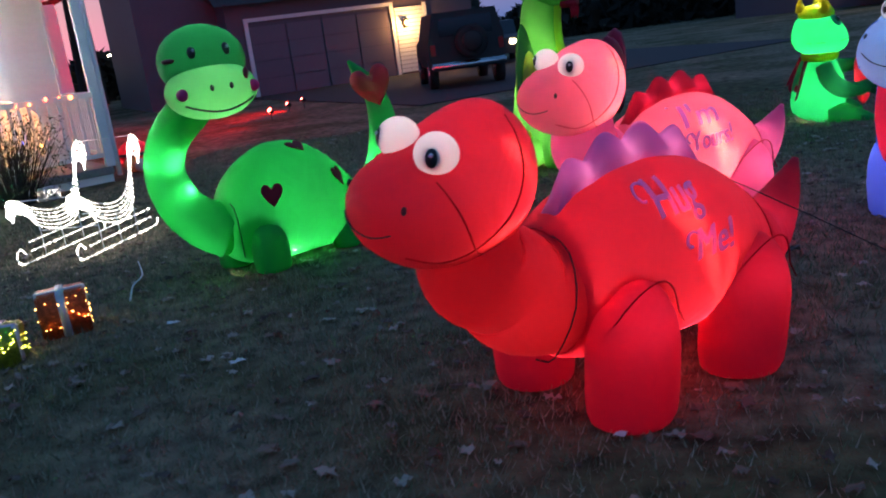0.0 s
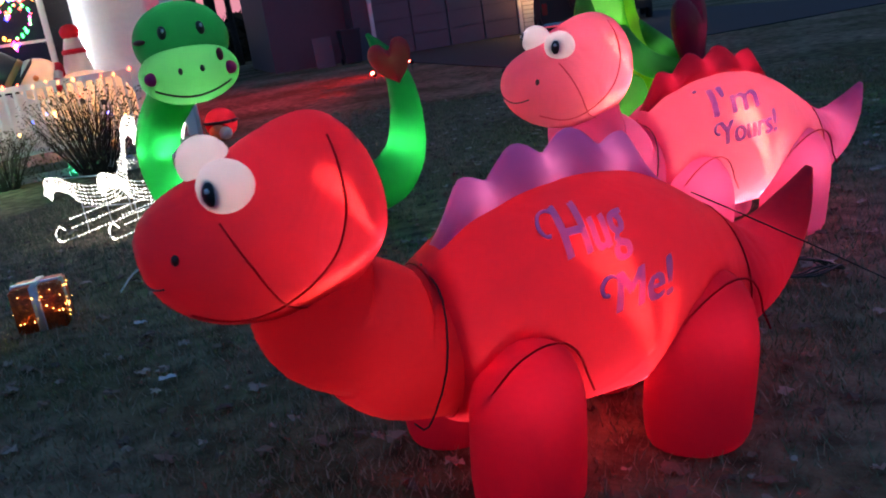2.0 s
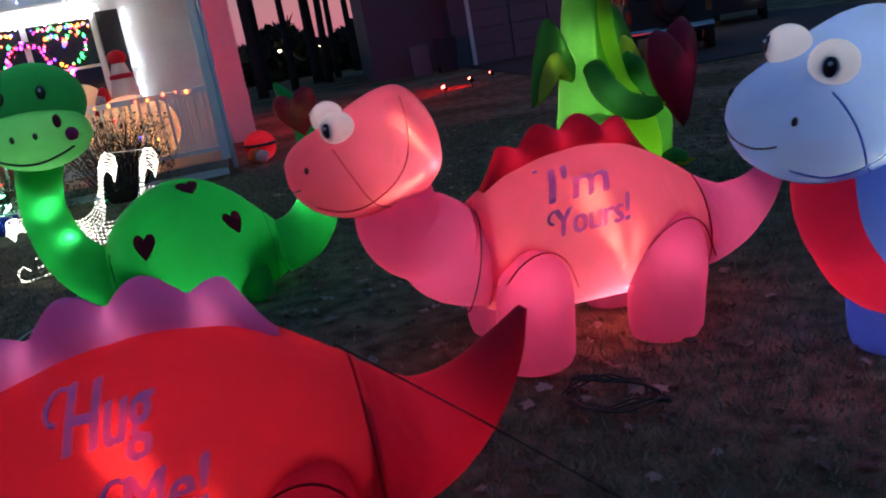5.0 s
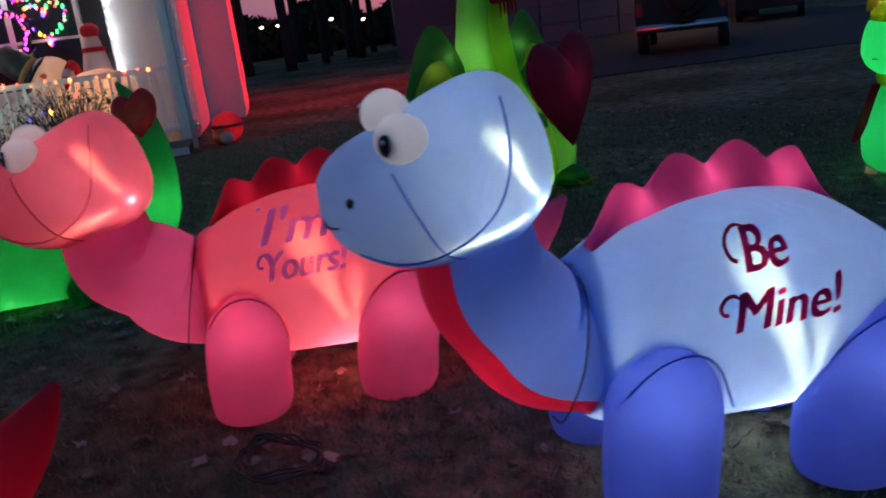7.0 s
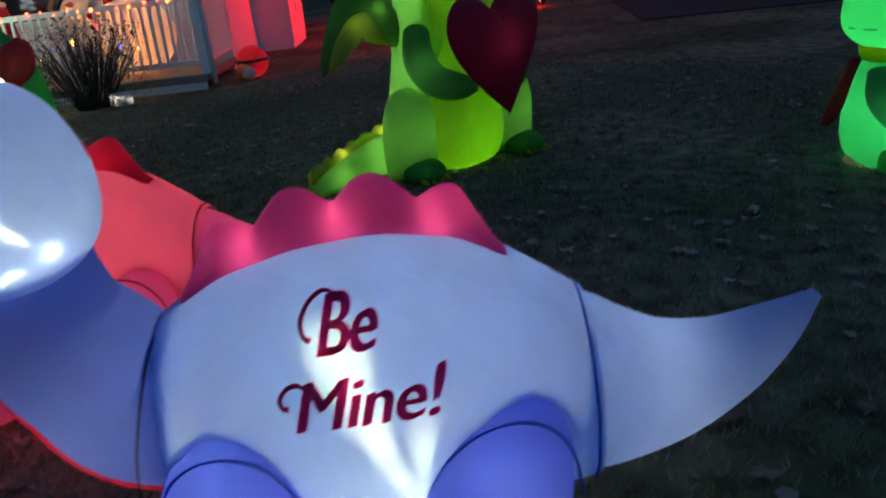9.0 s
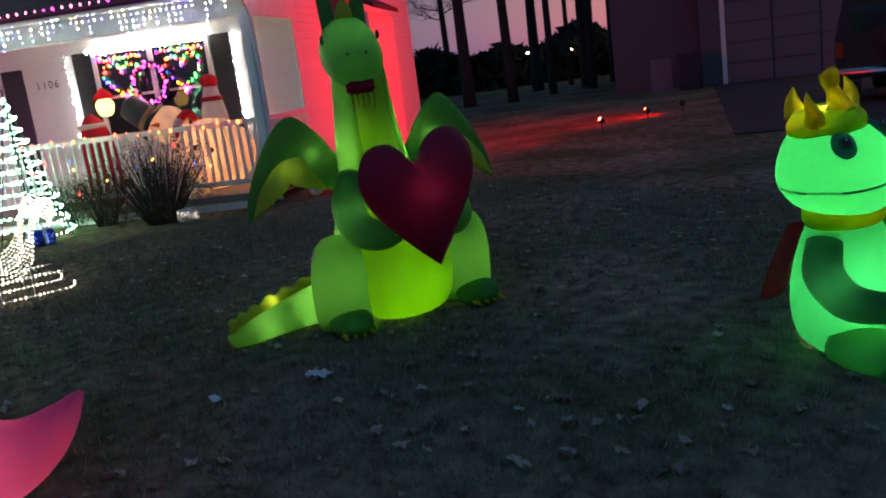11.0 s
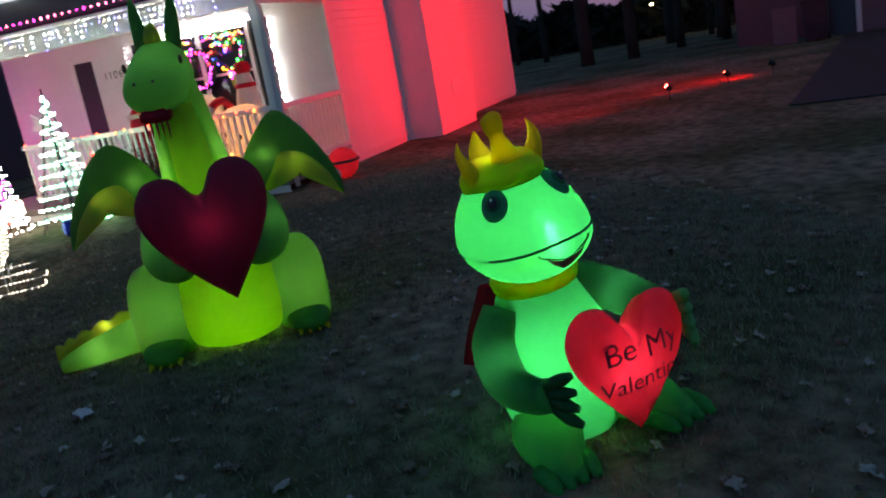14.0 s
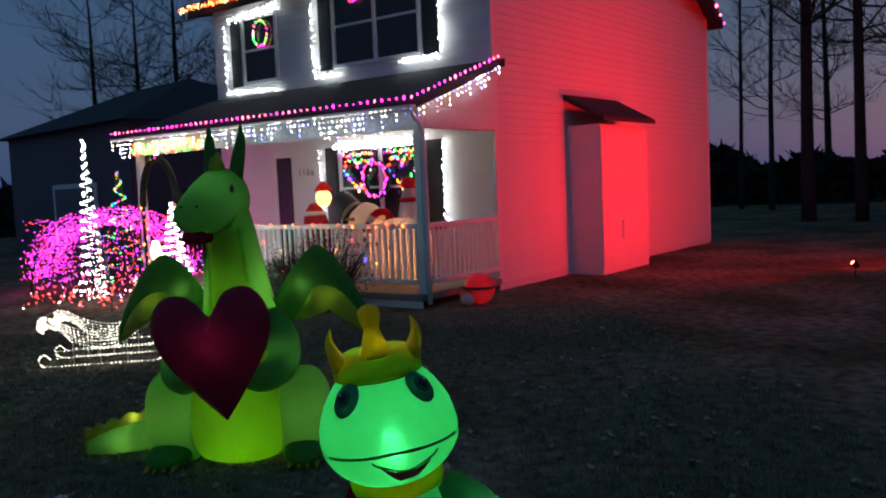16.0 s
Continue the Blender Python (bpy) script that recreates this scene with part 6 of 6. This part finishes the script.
for i, (deg, dist, h, r) in enumerate(((141.4, 38, 17, 0.30), (138.2, 36, 18, 0.30), (134.5, 42, 15, 0.22), (132.0, 37, 18, 0.30), (131.0, 44, 14, 0.2), (128.6, 40, 18, 0.36), (126.8, 38, 16, 0.22), (147.0, 48, 14, 0.25), (124.5, 44, 17, 0.3), (121, 50, 16, 0.3), (184, 40, 13, 0.22), (187.5, 36, 13, 0.2), (190.5, 42, 12, 0.22), (180.5, 44, 12, 0.2), (193.5, 45, 14, 0.2), (115, 60, 15, 0.3), (146.1, 31, 20, 0.27), (143.2, 31, 20, 0.23), (140.5, 33, 18, 0.18), (137.9, 34, 18, 0.2), (149.5, 40, 15, 0.16), (151.5, 42, 14, 0.14), (139.2, 40, 16, 0.15), (136.5, 38, 17, 0.18))):
    a = radians(deg)
    tree(pose(5.6 + dist * math.cos(a), 6.8 + dist * math.sin(a), 0), h, r * 0.72, 40 + i, "tall bare winter tree against the dusk sky", 34, random.uniform(-0.4, 0.4))

def scatter(name, count, make, mat, label, category):
    """Many small loose faces in one mesh."""
    verts, faces = [], []
    for i in range(count):
        ps = make()
        k = len(verts)
        verts += ps
        faces.append(tuple(range(k, k + len(ps))))
    me = bpy.data.meshes.new(name)
    me.from_pydata([tuple(p) for p in verts], [], faces)
    me.materials.append(mat)
    return tagged(new(name, me), label, category, kind="stuff")


rw = random.Random(3)


def wood_leaf():
    a = radians(rw.uniform(86, 204))
    d = rw.uniform(46, 60)
    top = 2.2 + 0.5 * math.sin(a * 37) * math.sin(a * 11) + 0.4 * math.sin(a * 71)
    z = top * rw.random() ** 0.75
    c = Vector((5.6 + d * math.cos(a), 6.8 + d * math.sin(a), max(z, 0.05)))
    s = rw.uniform(0.15, 0.6) if z < top else 0.12
    u = Vector((rw.uniform(-1, 1), rw.uniform(-1, 1), rw.uniform(-1, 1))) * s
    w = Vector((rw.uniform(-1, 1), rw.uniform(-1, 1), rw.uniform(-1, 1))) * s
    return [c + u, c + w, c - u - w * 0.6]


scatter("woods", 42000, wood_leaf, woods, "dark scrub and woods along the far boundary", "woods")
dl = thing("street_lights", Matrix(), "few tiny warm lamps far beyond the woods", "lamps")
for deg, dist, z in ((142.9, 45.5, 1.7), (141.8, 45.5, 1.7), (139.0, 45.2, 1.6), (138.3, 45.4, 1.7), (136.2, 45.4, 1.5), (133.0, 45.2, 2.3), (131.3, 45.4, 3.8), (128, 45, 2.0)):
    a = radians(deg)
    part("lamp", ball((5.6 + dist * math.cos(a), 6.8 + dist * math.sin(a), z), (0.10, 0.10, 0.06), seg=8, rows=6), bulb_warm, dl)
fs = thing("far_shed", pose(-22.5, 47, 0, 0, 0, 36), "far low building with warmly lit porch openings", "building", kind="structure")
part("wall", box(-3, 5, 0, 4, 0, 3.2), siding_dusk, fs, smooth=False)
part("roof", box(-3.4, 5.4, -0.6, 4.4, 3.2, 3.5), shingle, fs, smooth=False)
for x in (1.0, 2.2, 3.3):
    part("lit_opening", box(x, x + 0.8, -0.05, -0.004, 1.5, 2.7), glow("lit opening", [(1, 0.55, 0.2)], 1.6), fs, smooth=False)

# ---------------------------------------------------------------- lawn detail
rg = random.Random(11)


def blade():
    while True:
        x, y = rg.uniform(-5.0, 7.0), rg.uniform(0.8, 13.0)
        if noise.noise(Vector((x * 0.55, y * 0.55, 3.0))) + rg.uniform(-0.5, 0.5) > -0.12:
            break
    h = rg.uniform(0.012, 0.055)
    a = rg.uniform(0, 2 * math.pi)
    w = Vector((math.cos(a), math.sin(a), 0)) * rg.uniform(0.0020, 0.0042)
    z = ground_height(x, y)
    tip = Vector((x + rg.uniform(-0.03, 0.03), y + rg.uniform(-0.03, 0.03), z + h))
    return [Vector((x, y, z - 0.002)) - w, Vector((x, y, z - 0.002)) + w, tip]


grass, n, l, p = material("winter grass blade")
gi, gr = n.new("ShaderNodeNewGeometry"), n.new("ShaderNodeValToRGB")
gr.color_ramp.elements[0].color = (0.10, 0.13, 0.055, 1)
gr.color_ramp.elements[1].color = (0.36, 0.29, 0.19, 1)
gr.color_ramp.elements.new(0.5).color = (0.19, 0.18, 0.11, 1)
l.new(gi.outputs["Random Per Island"], gr.inputs[0])
l.new(gr.outputs[0], p.inputs["Base Color"])
p.inputs["Roughness"].default_value = 0.8
scatter("grass", 240000, blade, grass, "short dormant grass, green and straw", "grass")


def leaf():
    x, y = rg.uniform(-4, 8), rg.uniform(1.5, 13.5)
    s = rg.uniform(0.014, 0.045)
    a = rg.uniform(0, 2 * math.pi)
    z = ground_height(x, y) + 0.018
    out = []
    for k in range(14):
        b = 2 * math.pi * k / 14
        r = s * rg.uniform(0.45, 1.1) * (1.5 if k in (0, 7) else 1)
        out.append(Vector((x + r * math.cos(a + b), y + 0.75 * r * math.sin(a + b), z + rg.uniform(-0.006, 0.016))))
    return out


lf, n, l, p = material("fallen leaf")
gi, gr = n.new("ShaderNodeNewGeometry"), n.new("ShaderNodeValToRGB")
gr.color_ramp.elements[0].color = (0.07, 0.045, 0.03, 1)
gr.color_ramp.elements[1].color = (0.42, 0.34, 0.27, 1)
gr.color_ramp.elements.new(0.6).color = (0.18, 0.11, 0.07, 1)
l.new(gi.outputs["Random Per Island"], gr.inputs[0])
l.new(gr.outputs[0], p.inputs["Base Color"])
p.inputs["Roughness"].default_value = 0.75
scatter("fallen_leaves", 4600, leaf, lf, "scattered dry curled oak leaves on the lawn", "leaves")
for x, y, s, rz in ((1.51, 8.11, 0.10, 20), (-0.23, 4.07, 0.05, 50), (-0.91, 4.65, 0.045, 10), (1.55, 3.35, 0.05, 70), (1.38, 7.58, 0.06, 0)):
    q = thing("paper_scrap", pose(x, y, 0.02, 0, 0, rz), "crumpled pale scrap of paper on the grass", "litter", "paper scraps")
    bm = bmesh.new()
    bmesh.ops.create_grid(bm, x_segments=8, y_segments=6, size=s * 0.7, matrix=Matrix.Diagonal((1, 0.5, 1, 1)))
    for v in bm.verts:
        v.co.xy *= 1 + 0.5 * noise.noise(v.co * 25 + Vector((x, y, 0)))
        v.co.z = 0.25 * s * noise.noise(v.co * 40) + 0.012
    bmesh.ops.solidify(bm, geom=bm.faces[:], thickness=0.002)
    part("sheet", bm, paper_pale, q)
stick = thing("fallen_twig", Matrix(), "thin pale twig lying on the lawn", "twig")
part("stem", tube([(-1.50, 5.12, 0.02), (-1.66, 5.40, 0.035), (-1.76, 5.66, 0.03), (-2.0, 5.98, 0.05)], [0.006, 0.006, 0.005, 0.003], 6, 3), paper_pale, stick)
cd = thing("cable_coil", pose(2.2, 5.37, 0), "coiled dark extension cable on the grass", "cable")
part("cord", tube([((0.16 + 0.05 * math.sin(i * 1.7)) * math.cos(i * 0.8), (0.12 + 0.04 * math.cos(i * 2.3)) * math.sin(i * 0.8), 0.02 + 0.012 * (i % 4)) for i in range(40)], [0.005] * 40, 5, 3), plain("dark green cord", (0.01, 0.03, 0.02), 0.5), cd)
gl2 = thing("guy_line", Matrix(), "thin black guy line over the red dinosaur's back", "cord")
part("cord", tube([(1.947, 4.276, 0.675), (2.3, 4.36, 0.46), (3.0, 4.50, 0.02)], [0.0025] * 3, 5, 2), cord_black, gl2)

# ---------------------------------------------------------------- lap siding, board by board
def boards(x0, x1, z0, z1, m, pitch=0.125):
    L = x1 - x0
    bm = rings_mesh([[Vector((x, y, z)) for y, z in ((-0.002, 0.0), (-0.018, 0.0), (-0.005, pitch), (-0.002, pitch))] for x in (0.0, L)])
    first = part("siding_board", bm, siding_white, house, smooth=False)
    first.matrix_basis = m @ pose(x0, 0, z0)
    z = z0 + pitch
    while z < z1 - pitch * 0.5:
        q = new("siding_board", first.data)
        q.parent = house
        q.matrix_basis = m @ pose(x0, 0, z)
        z += pitch


boards(-W, 0.0, 3.62, EAVE, Matrix())
boards(-W, 0.0, 0.20, 2.70, Matrix())
SIDE = pose(0, 0, 0, 0, 0, 90)
boards(0.0, 2.36, 0.12, EAVE, SIDE)
boards(2.36, 4.30, 3.24, EAVE, SIDE)
boards(4.30, DEPTH, 0.12, EAVE, SIDE)
boards(2.36, 4.30, 0.12, 2.64, pose(0.65, 0, 0, 0, 0, 90))
part("corner_trim", box(-0.02, 0.03, -0.03, 0.06, 0.05, EAVE), paint_white, house, smooth=False)
part("corner_trim", box(-0.06, 0.03, DEPTH - 0.06, DEPTH + 0.03, 0.05, EAVE), paint_white, house, smooth=False)
